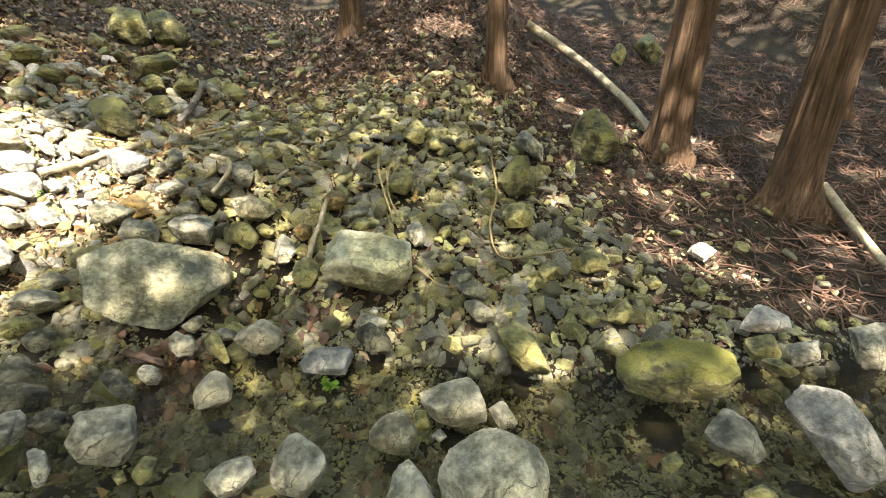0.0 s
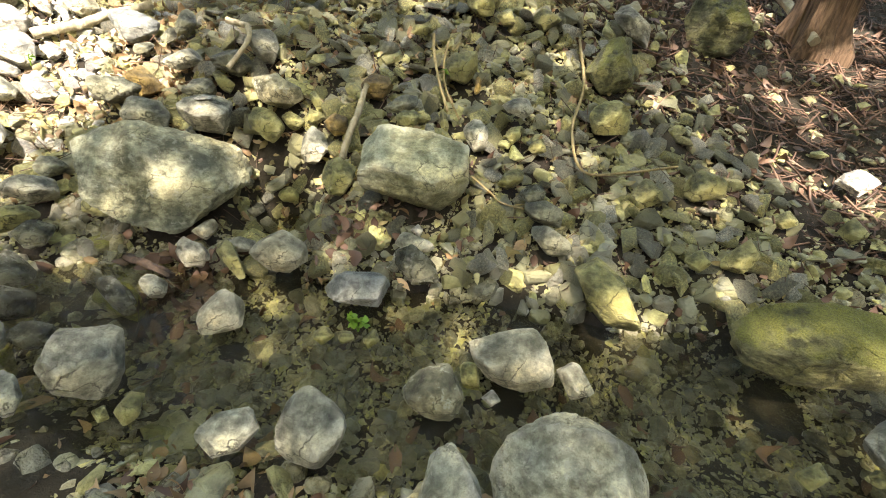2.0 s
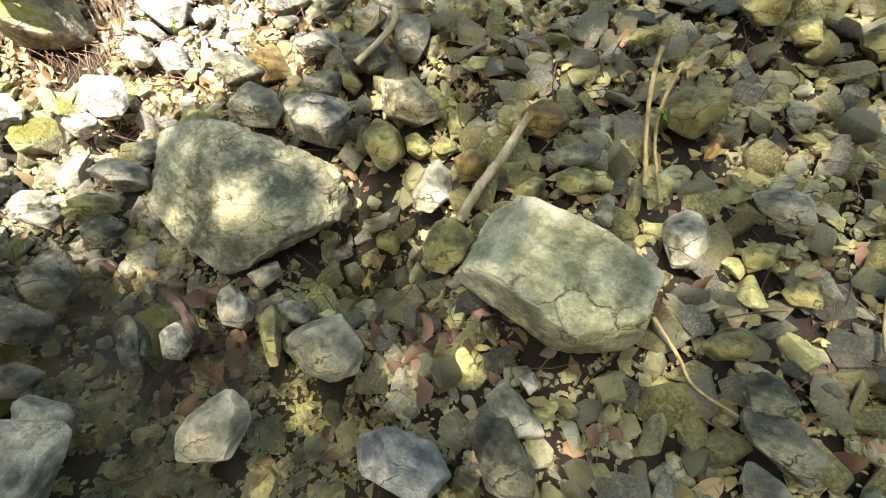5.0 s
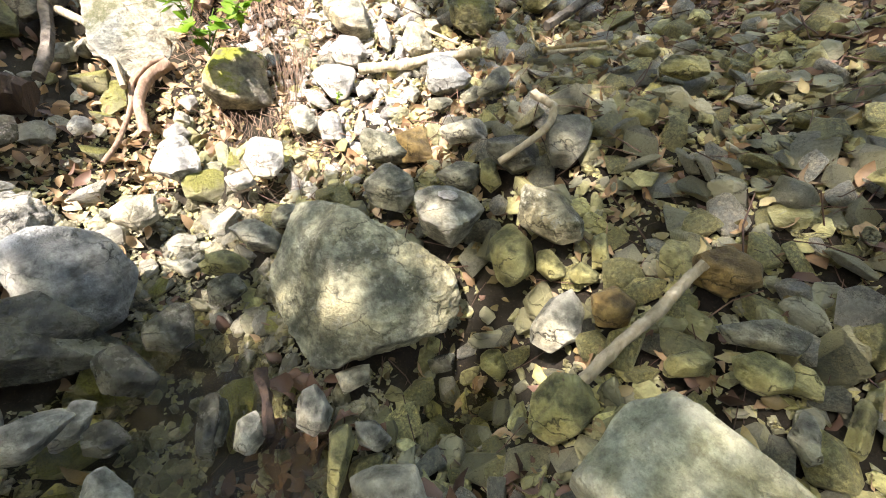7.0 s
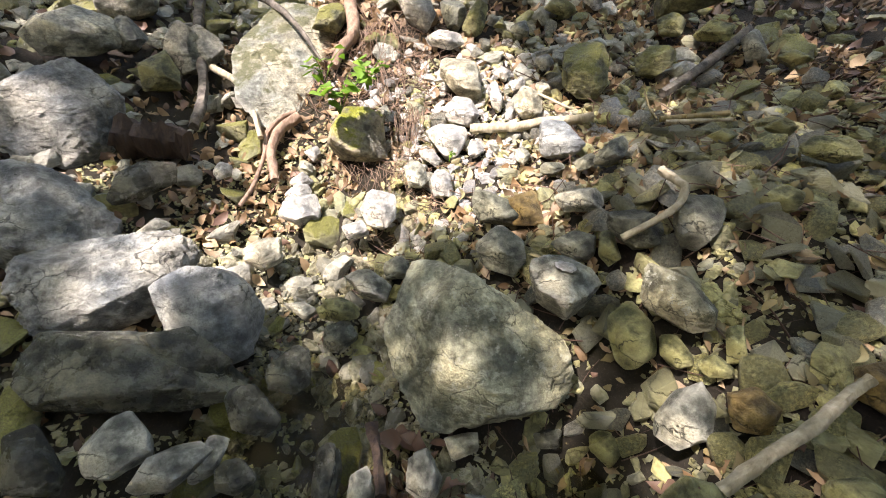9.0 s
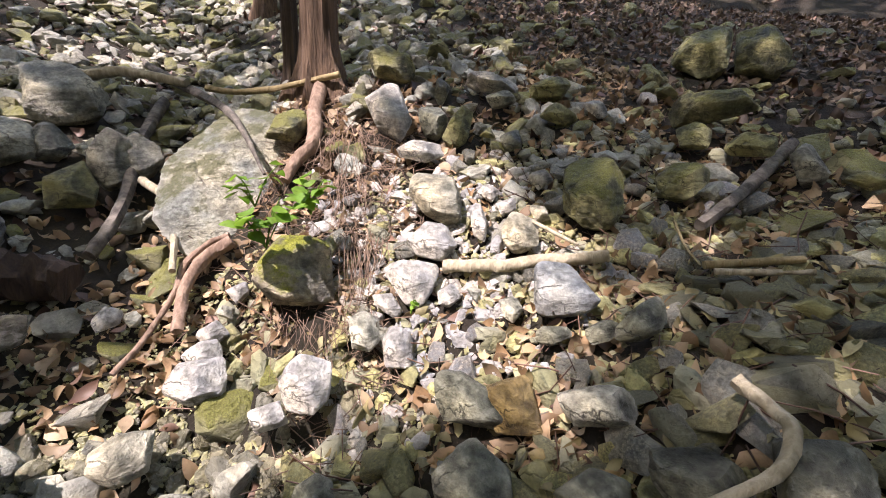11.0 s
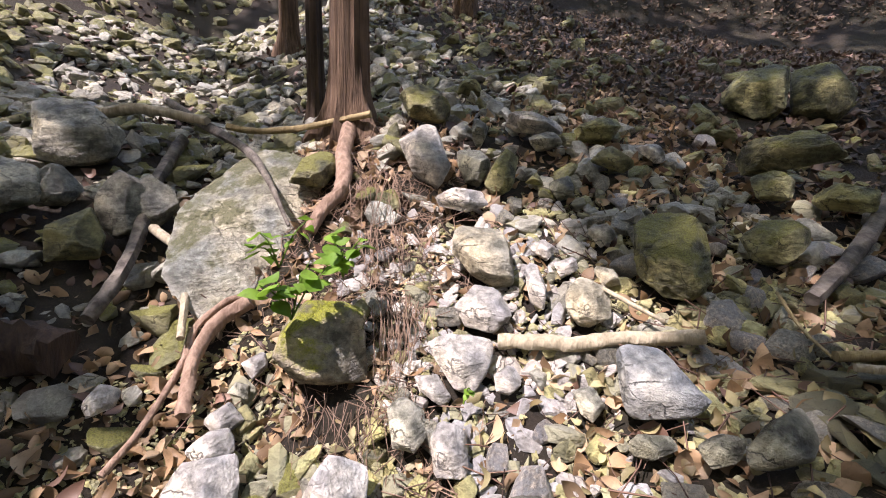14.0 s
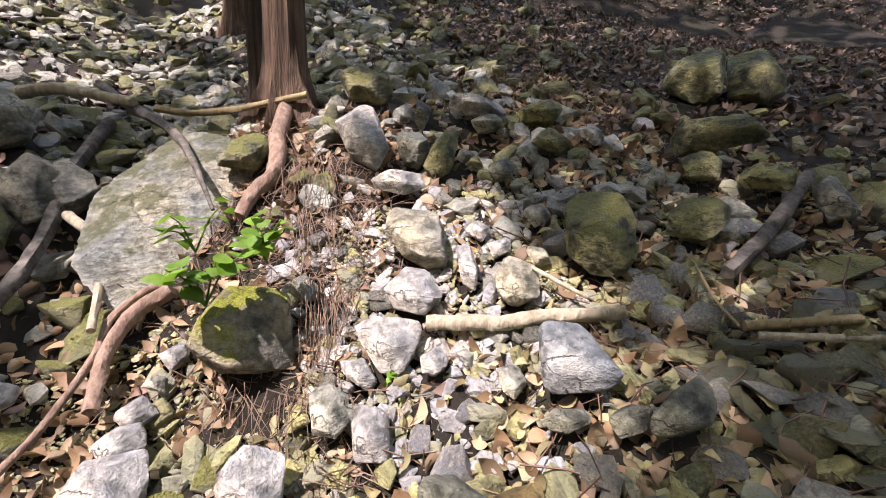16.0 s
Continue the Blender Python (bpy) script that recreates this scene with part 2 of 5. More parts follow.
barkgrey = wood_mat("grey bark", (0.04, 0.034, 0.028), (0.18, 0.165, 0.135), 18, (1, 1, 1))
rotten = wood_mat("rotten wood", (0.018, 0.012, 0.01), (0.07, 0.045, 0.03))
bark = wood_mat("cedar bark", (0.06, 0.036, 0.021), (0.235, 0.155, 0.098), 38, (1, 1, 0.04), 0.03)
darkbark = wood_mat("dark bark", (0.03, 0.02, 0.014), (0.11, 0.075, 0.05), 30, (1, 1, 0.06), 0.02)


# ---- ground ----
C0 = -0.027
C1 = -0.031
C2 = 0.457
C3 = -0.317
C4 = 0.376
C5 = -0.125
C6 = -0.203
C7 = 0.313
C8 = 0.130
C9 = -0.372
C10 = -0.064
C11 = 0.030
C12 = 0.276
C13 = 0.208
C14 = 0.220


def soft(v, k):
    return np.logaddexp(0, v / k) * k


def bell(x, y, cx, cy, r2):
    return np.exp(-((x - cx) ** 2 + (y - cy) ** 2) / r2)


def ground_height(x, y):
    """The gully: a stream running to +x, a cobble bank rising to +y, a rocky rise to -x."""
    x, y = np.asarray(x, float), np.asarray(y, float)
    x0 = np.clip(x, -9, 9)
    far = np.maximum(np.hypot(x + 1, y - 3) - 9, 0)
    x, y = np.clip(x, -12, 9), np.clip(y, -4, 11)
    s, s2 = soft(y - 2.1, 0.2), soft(y - 3.4, 0.4)
    z = C0 - 0.04 + C1 * x + C2 * soft(-x - 2.2, 0.4) + C3 * soft(-x - 4.5, 0.6) + C4 * s + C5 * s2
    z = z + C6 * s * np.tanh(x - 0.8) + C7 * s2 * np.tanh((x + 1) / 2) + C8 * soft(1.3 - y, 0.25)
    z = z + C9 * bell(x, y, -1.25, 2.6, 0.08) + C10 * np.exp(-(((y - 1.7) / 0.4) ** 2))
    z = z + C11 * np.exp(-(((y - 1.65) / 0.45) ** 2)) * soft(-x - 1.6, 0.3) * np.exp(-np.maximum(-x - 3, 0))
    z = z + C12 * bell(x, y, -4.4, 2.7, 0.5) + C13 * bell(x, y, -1.7, 3.4, 0.25) + C14 * bell(x, y, -5.6, 1.2, 1.0)
    z = z - 0.15 * bell(x, y, -2.68, 2.36, 0.022)
    bed = (0.11 + 0.13 / (1 + np.exp(-(x - 0.4) * 6))) / (1 + np.exp(-(x + 3.2) * 3))
    z = z - bed * np.exp(-(((y - 1.72 - 0.08 * np.tanh(x)) / 0.46) ** 4))
    # beyond 9 m the slopes are steepened to block low sky light
    return z + 0.35 * soft(-x0 - 6.4, 0.5) + far * 0.8


def water_height(x):
    x = np.asarray(x, float)
    return -0.055 - 0.05 * x * (x < 0) - 0.10 / (1 + np.exp(-(x - 0.35) * 12))


def gz(x, y):
    return float(ground_height(x, y))


def mesh_object(name, verts, faces, material, smooth=True, sharp=None):
    me = bpy.data.meshes.new(name)
    me.from_pydata(verts, [], faces)
    me.materials.append(material)
    me.polygons.foreach_set("use_smooth", [smooth] * len(me.polygons))
    if sharp:
        me.set_sharp_from_angle(angle=radians(sharp))
    me.update()
    return me


def axis_steps(lo, hi, step, limit):
    """Even steps in the near part, growing steps out to the horizon."""
    core = np.arange(lo, hi + step / 2, step)
    grow = np.cumsum(step * 1.35 ** np.arange(1, 40))
    grow = grow[grow < limit]
    return np.concatenate([lo - grow[::-1], core, hi + grow])


def build_ground():
    xs, ys = axis_steps(-6.5, 4.5, 0.045, 700), axis_steps(-0.6, 7.0, 0.045, 700)
    gx, gy = np.meshgrid(xs, ys)
    z = ground_height(gx, gy)
    rough = np.array([noise.fractal(Vector((a * 2.5, b * 2.5, 0)), 0.9, 2.2, 4) for a, b in zip(gx.ravel(), gy.ravel())]).reshape(z.shape)
    z = z + 0.035 * rough
    n, m = len(xs), len(ys)
    verts = np.stack([gx, gy, z], -1).reshape(-1, 3).tolist()
    faces = [(j * n + i, j * n + i + 1, (j + 1) * n + i + 1, (j + 1) * n + i) for j in range(m - 1) for i in range(n - 1)]
    tagged(new("ground", mesh_object("ground", verts, faces, soil)), "brown leaf-strewn forest soil of a stream gully", "ground", kind="structure")


def build_water():
    xs, ys = np.arange(-3.1, 5.0, 0.04), np.arange(0.6, 3.0, 0.04)
    gx, gy = np.meshgrid(xs, ys)
    z = water_height(gx) + 0.006 * np.sin(gx * 31 + 5 * np.sin(gy * 9)) * np.sin(gy * 27 + gx * 7)
    n, m = len(xs), len(ys)
    keep = ground_height(gx, gy) < z + 0.06
    faces = [(j * n + i, j * n + i + 1, (j + 1) * n + i + 1, (j + 1) * n + i) for j in range(m - 1) for i in range(n - 1)
             if keep[j, i] or keep[j + 1, i + 1]]
    verts = np.stack([gx, gy, z], -1).reshape(-1, 3).tolist()
    tagged(new("water", mesh_object("water", verts, faces, water)), "clear shallow stream water over brown pebbles", "water", kind="structure")


# ---- stones ----
def ball(level):
    bm = bmesh.new()
    bmesh.ops.create_icosphere(bm, subdivisions=level, radius=1)
    v = np.array([p.co[:] for p in bm.verts])
    f = [tuple(p.index for p in face.verts) for face in bm.faces]
    bm.free()
    return v, f


BALLS = {level: ball(level) for level in (1, 2, 3, 4, 5, 6)}
FOOTPRINTS = []


def faceted(dirs, normals, dists, power):
    """Radius in each direction of a solid bounded by planes, with edges rounded by wear."""
    q = np.maximum(dirs @ normals.T, 0) / dists
    return (q ** power).sum(1) ** (-1 / power)


def rock(name, label, material, place, azimuth, tilt, thick, outline):
    """A stone with a polygonal outline (cm) in a plane that faces azimuth and leans by tilt from level; thick: depth to radius."""
    rng = np.random.default_rng(len(FOOTPRINTS) + 11)
    p2 = np.array(outline) / 100.0
    size = float(np.abs(p2).max())
    mean = float(np.hypot(*p2.T).mean())
    a, b = radians(azimuth), radians(tilt)
    n = np.array([math.sin(b) * math.cos(a), math.sin(b) * math.sin(a), math.cos(b)])
    u = np.array([-math.sin(a), math.cos(a), 0.0])
    v = np.cross(n, u)
    t = thick * mean
    keep = sorted(range(len(p2)), key=lambda i: math.atan2(p2[i][1], p2[i][0]))
    ring = [p2[i] for i in keep]
    flat = material in (flatblock, mosscap) or thick < 0.4
    planes = []
    for i in range(len(ring)):
        q, w = ring[i], ring[(i + 1) % len(ring)]
        e = np.array([w[1] - q[1], q[0] - w[0]])
        if np.linalg.norm(e) < 0.12 * mean:
            continue
        e /= np.linalg.norm(e)
        d = float((p2 @ e).max())
        for sign, lo, hi in ((1, 4, 14 if flat else 42), (-1, 4, 34)):
            lean = radians(rng.uniform(lo, hi))
            planes.append((e[0] * math.cos(lean), e[1] * math.cos(lean), sign * math.sin(lean), d * math.cos(lean)))
    for sway, k in ((0.05, 0.8), (0.3, 0.92)) if flat else ((0.2, 0.82), (0.45, 0.86), (0.5, 0.88)):
        c = np.array([rng.normal(0, sway), rng.normal(0, sway), 1.0])
        c /= np.linalg.norm(c)
        planes.append((*c, t * k))
    planes += [(0, 0, -1.0, t * 1.25), (0.5, 0.1, -0.86, t * 1.15), (-0.45, -0.2, -0.87, t * 1.15)]
    planes = np.array([q for q in planes if q[3] > 0.004])
    cloud = BALLS[3][0] * faceted(BALLS[3][0], planes[:, :3], planes[:, 3], 60.0)[:, None]
    chips = []
    for _ in range(5 if flat else 8):
        c = rng.normal(size=3) + (0, 0, 0.5)
        c /= np.linalg.norm(c)
        chips.append((*c, float((cloud @ c).max()) * rng.uniform(0.86, 0.97)))
    planes = np.concatenate([planes, np.array(chips)])
    level = 6 if size > 0.36 else 5 if size > 0.15 else 4
    dirs, faces = BALLS[level]
    scale = np.array([np.ptp(p2[:, 0]), np.ptp(p2[:, 1]), 2 * t]) / 2
    dirs = dirs * scale
    dirs = dirs / np.linalg.norm(dirs, axis=1)[:, None]
    r = faceted(dirs, planes[:, :3], planes[:, 3], 70.0)
    local = dirs * r[:, None]
    off = Vector(rng.uniform(-50, 50, 3))
    f1, f2 = 1.8 / mean, 7.0 / mean
    knob = 0.04 if material is bedrock else 0.035 if material in (mottled, mossy, speckled, mottledpale) else 0.02
    bumps = np.array([noise.fractal(Vector(q) * f1 + off, 0.8, 2.1, 3) * 0.035 + (noise.ridged_multi_fractal(Vector(q) * f2 + off, 0.9, 2.0, 4, 1, 2) - 1) * knob for q in local])
    local = local * (1 + bumps)[:, None]
    verts = local[:, :1] * u + local[:, 1:2] * v + local[:, 2:] * n
    ob = new(name, mesh_object(name, verts.tolist(), faces, material, True, 30))
    ob.location = place
    FOOTPRINTS.append((place[0], place[1], mean * 0.85))
    return tagged(ob, label, "rock" if name == "boulder" else "stone", "rocks of the stream bank")


def chipped_shapes(points, count, seed, flat=0.42, wear=0.0):
    """Angular broken stones of about unit radius, each with its vertices and faces; wear: how far the edges are rounded off."""
    rng = np.random.default_rng(seed)
    out = []
    for _ in range(count):
        bm = bmesh.new()
        wide, high = rng.uniform(0.55, 0.95), rng.uniform(flat - 0.14, flat + 0.18)
        for _ in range(points):
            q = rng.normal(size=3)
            q = np.sign(q) * np.abs(q) ** 0.75
            q /= np.linalg.norm(q)
            q *= rng.uniform(0.85, 1.1)
            bm.verts.new((q[0], q[1] * wide, np.clip(q[2] * 1.25, -0.8, 0.8) * high))
        hull = bmesh.ops.convex_hull(bm, input=bm.verts)
        bmesh.ops.delete(bm, geom=list({g for g in hull["geom_interior"] + hull["geom_unused"] if isinstance(g, bmesh.types.BMVert)}), context="VERTS")
        bmesh.ops.dissolve_limit(bm, angle_limit=radians(14), verts=bm.verts, edges=bm.edges)
        if wear:
            bmesh.ops.bevel(bm, geom=bm.edges[:], offset=wear, segments=2, profile=0.5, affect="EDGES", clamp_overlap=True)
        bmesh.ops.triangulate(bm, faces=bm.faces[:])
        bm.verts.index_update()
        out.append((np.array([v.co[:] for v in bm.verts]), [tuple(v.index for v in f.verts) for f in bm.faces]))
        bm.free()
    return out


def turn(rng, lean=0.5):
    return np.array(Euler((rng.normal(0, lean), rng.normal(0, lean), rng.uniform(0, 6.28))).to_matrix())


def slope_turns(rng, x, y, lean):
    """Turns that lie along the slope of the ground, give or take."""
    e = 0.06
    sx, sy = (ground_height(x - e, y) - ground_height(x + e, y)) / (2 * e), (ground_height(x, y - e) - ground_height(x, y + e)) / (2 * e)
    up = Vector((0, 0, 1))
    return [np.array(up.rotation_difference(Vector((a, b, 1)).normalized()).to_matrix()) @ turn(rng, lean) for a, b in zip(np.atleast_1d(sx), np.atleast_1d(sy))]


def free_spots(x, y, grow=1.0):
    ok = np.ones(len(x), bool)
    for fx, fy, r in FOOTPRINTS:
        ok &= (x - fx) ** 2 + (y - fy) ** 2 > (r * grow) ** 2
    return ok


def strew(name, label, category, shapes, material, count, area, sizes, seed, keep=None, grow=1.0, lift=0.25, lean=0.35, sharp=None):
    """Many small pieces in one mesh."""
    rng = np.random.default_rng(seed)
    x, y = rng.uniform(area[0], area[1], count), rng.uniform(area[2], area[3], count)
    ok = free_spots(x, y, grow)
    if keep is not None:
        ok &= rng.uniform(size=count) < keep(x, y)
    x, y = x[ok], y[ok]
    verts, polys, base = [], [], 0
    size = sizes[0] * (sizes[1] / sizes[0]) ** (rng.uniform(size=len(x)) ** 1.6)
    z = ground_height(x, y)
    turns = slope_turns(rng, x, y, lean)
    for i in range(len(x)):
        s, faces = shapes[rng.integers(len(shapes))]
        verts.append((s * size[i]) @ turns[i].T + (x[i], y[i], z[i] + size[i] * lift))
        polys.extend([tuple([k + base for k in f]) for f in faces])
        base += len(s)
    me = mesh_object(name, np.concatenate(verts).tolist(), polys, material, True, sharp)
    return tagged(new(name, me), label, category, kind="stuff")


def leaf_shapes(count, seed, lobes=0, n=6):
    rng = np.random.default_rng(seed)
    out = []
    for _ in range(count):
        t = np.linspace(0, 1, n)
        w = rng.uniform(0.17, 0.30) * np.sin(np.pi * t ** 0.8) * (1 + lobes * np.cos(t * 22) + lobes * rng.uniform(-1.5, 1.5, n)) + 0.01
        curl, bend, twist = rng.uniform(-0.9, 0.9), rng.uniform(-1.0, 1.0), rng.uniform(-0.7, 0.7)
        rows = []
        for k in range(n):
            z = bend * (t[k] - 0.5) ** 2 * 1.6
            zz = curl * w[k] + twist * (t[k] - 0.5) * w[k] * 2
            rows += [(t[k] - 0.5, -w[k], z + zz), (t[k] - 0.5, 0, z), (t[k] - 0.5, w[k], z + zz - twist * (t[k] - 0.5) * w[k] * 4)]
        out.append(np.array(rows))
    faces = []
    for k in range(n - 1):
        a = 3 * k
        faces += [(a, a + 3, a + 4, a + 1), (a + 1, a + 4, a + 5, a + 2)]
    return [(q, faces) for q in out]


def strip_shapes(count, seed, width=0.035):
    rng = np.random.default_rng(seed)
    out = []
    for _ in range(count):
        t = np.linspace(-0.5, 0.5, 3)
        bend, rise = rng.uniform(-0.35, 0.35), rng.uniform(-0.2, 0.35)
        rows = []
        for v in t:
            c = (v, bend * (v * v - 0.1), rise * (v * v))
            rows += [(c[0], c[1] - width, c[2]), (c[0], c[1], c[2] + width), (c[0], c[1] + width, c[2])]
        out.append(np.array(rows))
    faces = []
    for k in range(2):
        a = 3 * k
        faces += [(a, a + 3, a + 4, a + 1), (a + 1, a + 4, a + 5, a + 2), (a + 2, a + 5, a + 3, a)]
    return [(q, faces) for q in out]


build_ground()
build_water()

rock("boulder", "large mottled grey boulder with lichen beside the stream", mottled, (-1.71, 2.35, 0.34), -32, 30, 0.45, [(-27, 42), (-10, 43), (24, 24), (38, 12), (42, -5), (34, -16), (8, -24), (-5, -28), (-29, -25), (-46, -14), (-35, 12)])
rock("slate", "dull grey angular stone in the stream bed", grey, (-1.72, 2.78, 0.58), -46, 38, 0.55, [(-13, 11), (-1, 12), (17, 7), (13, -4), (4, -16), (-8, -11), (-14, 3)])
rock("stone", "dark slate-grey angular stone on the bank", slate, (-2.04, 2.71, 0.57), -37, 35, 0.45, [(-14, 3), (-4, 15), (11, 6), (12, -2), (5, -12), (-10, -9)])
rock("stone", "speckled grey rounded stone with pale lichen", speckled, (-1.37, 3.00, 0.66), -61, 39, 0.55, [(-18, 3), (-13, 11), (3, 9), (14, 0), (14, -6), (7, -10), (-11, -6)])
rock("stone", "dark slate-grey angular stone on the bank", slate, (-1.82, 2.93, 0.67), -47, 35, 0.45, [(-12, -2), (-3, 7), (7, 7), (8, -4), (-1, -8)])
rock("stone", "olive-green stone on the bank, tinted for algae and leaf-filtered light", olive, (-1.71, 2.99, 0.70), -51, 41, 0.55, [(-5, 7), (0, 9), (6, -3), (2, -8), (-3, -4)])
rock("stone", "dark slate-grey angular stone on the bank", slate, (-1.66, 3.08, 0.80), -54, 35, 0.45, [(-16, 3), (-1, 10), (12, 4), (13, -4), (1, -9), (-12, -4)])
rock("stone", "dark slate-grey angular stone on the bank", slate, (-1.52, 3.21, 0.87), -60, 35, 0.45, [(-10, 8), (5, 14), (11, 4), (5, -10), (-4, -13), (-8, -3)])
rock("stone", "dull grey angular stone in the stream bed", grey, (-1.97, 3.07, 0.80), -47, 44, 0.55, [(-15, 0), (1, 7), (12, 5), (8, -4), (-7, -8)])
rock("stone", "dark slate-grey angular stone on the bank", slate, (-2.27, 2.82, 0.67), -35, 35, 0.45, [(-19, 7), (-5, 10), (17, -1), (14, -8), (-9, -7)])
rock("stone", "ochre-brown weathered stone among leaf litter", ochre, (-2.18, 2.91, 0.69), -39, 43, 0.55, [(-11, 5), (4, 12), (11, -7), (-4, -9)])
rock("stone", "pale stone among dry leaves", pale, (-2.72, 2.35, 0.56), -18, 42, 0.55, [(-12, 3), (-4, 13), (9, 9), (11, -3), (3, -11), (-7, -9)])
rock("stone", "pale stone among dry leaves", pale, (-2.71, 2.20, 0.47), -14, 41, 0.55, [(-8, 3), (4, 6), (8, -3), (-4, -6)])
rock("stone", "cream-coloured smooth stone among pebbles", cream, (-2.78, 1.72, 0.40), -1, 40, 0.55, [(-9, 4), (0, 9), (11, 7), (9, -7), (-1, -10), (-10, -3)])
rock("stone", "dull grey angular stone in the stream bed", grey, (-2.34, 2.16, 0.35), -16, 37, 0.55, [(-13, 6), (-2, 10), (11, -2), (8, -9), (-5, -5)])
rock("stone", "dark slate-grey angular stone on the bank", slate, (-2.36, 2.31, 0.40), -20, 35, 0.45, [(-9, 2), (0, 7), (9, 2), (6, -5), (-6, -6)])
rock("boulder", "blue-grey smooth fractured rock beside the gully", bluegrey, (-2.43, 1.45, 0.34), 7, 38, 0.6, [(-22, 19), (-4, 24), (17, 15), (23, -7), (12, -25), (0, -25), (-16, -12)])
rock("stone", "dark wet stone at the water edge", wet, (-2.10, 1.72, 0.18), -2, 32, 0.55, [(-10, 5), (4, 11), (10, 8), (7, -8), (0, -10), (-10, -5)])
rock("stone", "dull grey angular stone in the stream bed", grey, (-1.93, 1.14, 0.24), 22, 32, 0.55, [(-9, 5), (0, 10), (9, 9), (10, -3), (7, -9), (-5, -9), (-11, -3)])
rock("stone", "dull grey angular stone in the stream bed", grey, (-1.81, 1.30, 0.20), 18, 29, 0.55, [(-15, 0), (-5, 7), (1, 6), (13, 3), (13, -2), (2, -6), (-5, -7)])
rock("stone", "dark wet stone at the water edge", wet, (-2.18, 1.95, 0.22), -10, 33, 0.55, [(-6, 6), (6, 8), (9, -2), (-1, -7), (-8, -4)])
rock("stone", "pale stone among dry leaves", pale, (-2.95, 1.96, 0.53), -7, 42, 0.55, [(-7, 9), (11, 9), (12, -6), (-2, -9), (-13, -2)])
rock("stone", "pale stone among dry leaves", pale, (-3.18, 2.02, 0.61), -8, 44, 0.55, [(-8, 1), (2, 7), (8, -2), (-2, -6)])
rock("stone", "dark wet stone at the water edge", wet, (-3.23, 1.22, 0.70), 10, 46, 0.55, [(-17, -5), (-7, 9), (3, 12), (23, 7), (18, -3), (-2, -10), (-14, -10)])
rock("boulder", "dull grey angular stone in the stream bed", grey, (-4.51, 0.89, 1.32), 11, 54, 0.55, [(-30, -3), (-15, 12), (7, 20), (26, 12), (28, -9), (6, -16), (-17, -15)])
rock("stone", "dull grey angular stone in the stream bed", grey, (-4.45, 1.52, 1.21), 2, 53, 0.55, [(-13, 7), (2, 22), (15, 13), (11, -13), (-3, -21), (-12, -8)])
rock("stone", "olive-green stone on the bank, tinted for algae and leaf-filtered light", olive, (-4.24, 1.36, 1.10), 5, 52, 0.55, [(-12, 8), (6, 18), (12, -1), (9, -13), (-13, -12)])
rock("boulder", "craggy blue-grey bedrock outcrop beside the gully", bedrock, (-3.84, 0.88, 0.97), 14, 50, 0.45, [(-30, 14), (14, 34), (30, 4), (19, -28), (-7, -38), (-38, -26)])
rock("boulder", "craggy blue-grey bedrock outcrop beside the gully", bedrock, (-3.10, 0.84, 0.68), 18, 45, 0.45, [(-26, 34), (1, 26), (14, 14), (28, -20), (19, -32), (-17, -30), (-38, -11)])
rock("boulder", "craggy blue-grey bedrock outcrop beside the gully", bedrock, (-2.69, 1.07, 0.45), 12, 40, 0.4, [(-29, 22), (6, 16), (29, 18), (44, 4), (38, -12), (10, -22), (-20, -20), (-43, -5)])
rock("stone", "dull grey angular stone in the stream bed", grey, (-2.98, 1.23, 0.53), 11, 43, 0.55, [(-8, -1), (5, 7), (12, 1), (-7, -7)])
rock("stone", "dull grey angular stone in the stream bed", grey, (-1.13, 2.84, 0.39), -68, 32, 0.55, [(-8, -5), (-6, 7), (0, 14), (7, 9), (9, -2), (2, -11), (-5, -11)])
rock("stone", "olive-green stone on the bank, tinted for algae and leaf-filtered light", olive, (-1.42, 2.88, 0.49), -57, 35, 0.55, [(-11, 4), (-5, 14), (5, 11), (10, -3), (4, -13), (-3, -11)])
rock("stone", "olive-green stone on the bank, tinted for algae and leaf-filtered light", olive, (-1.29, 2.95, 0.50), -63, 35, 0.55, [(-7, 5), (-1, 6), (9, -1), (3, -6), (-4, -3)])
rock("stone", "olive-green stone on the bank, tinted for algae and leaf-filtered light", olive, (-1.16, 2.98, 0.53), -69, 36, 0.55, [(-7, -2), (-2, 5), (5, 2), (5, -1), (-2, -5)])
rock("stone", "olive-green stone on the bank, tinted for algae and leaf-filtered light", olive, (-1.17, 3.06, 0.60), -70, 38, 0.55, [(-5, 4), (-1, 8), (5, -4), (0, -8)])
rock("stone", "dark wet stone at the water edge", wet, (-1.42, 2.56, 0.09), -49, 27, 0.55, [(-7, 1), (5, 6), (5, -2), (-3, -5)])
rock("stone", "olive-green stone on the bank, tinted for algae and leaf-filtered light", olive, (-1.29, 2.72, 0.12), -59, 28, 0.55, [(-6, 1), (-1, 8), (6, 1), (4, -6), (-4, -4)])
rock("stone", "dark wet stone at the water edge", wet, (-1.65, 1.77, 0.08), -5, 25, 0.55, [(-1, 9), (5, 10), (4, -2), (0, -9), (-7, -7)])
rock("stone", "dull grey angular stone in the stream bed", grey, (-1.47, 2.05, 0.12), -25, 24, 0.55, [(-5, 6), (1, 9), (7, 0), (5, -7), (-7, -7)])
rock("stone", "cream-coloured smooth stone among pebbles", cream, (-1.49, 2.22, 0.16), -33, 26, 0.55, [(-8, 2), (5, 6), (6, -1), (-4, -6)])
rock("stone", "olive-green stone on the bank, tinted for algae and leaf-filtered light", olive, (-1.40, 3.48, 0.96), -67, 46, 0.55, [(-7, -2), (-2, 6), (6, 5), (7, -2), (-4, -7)])
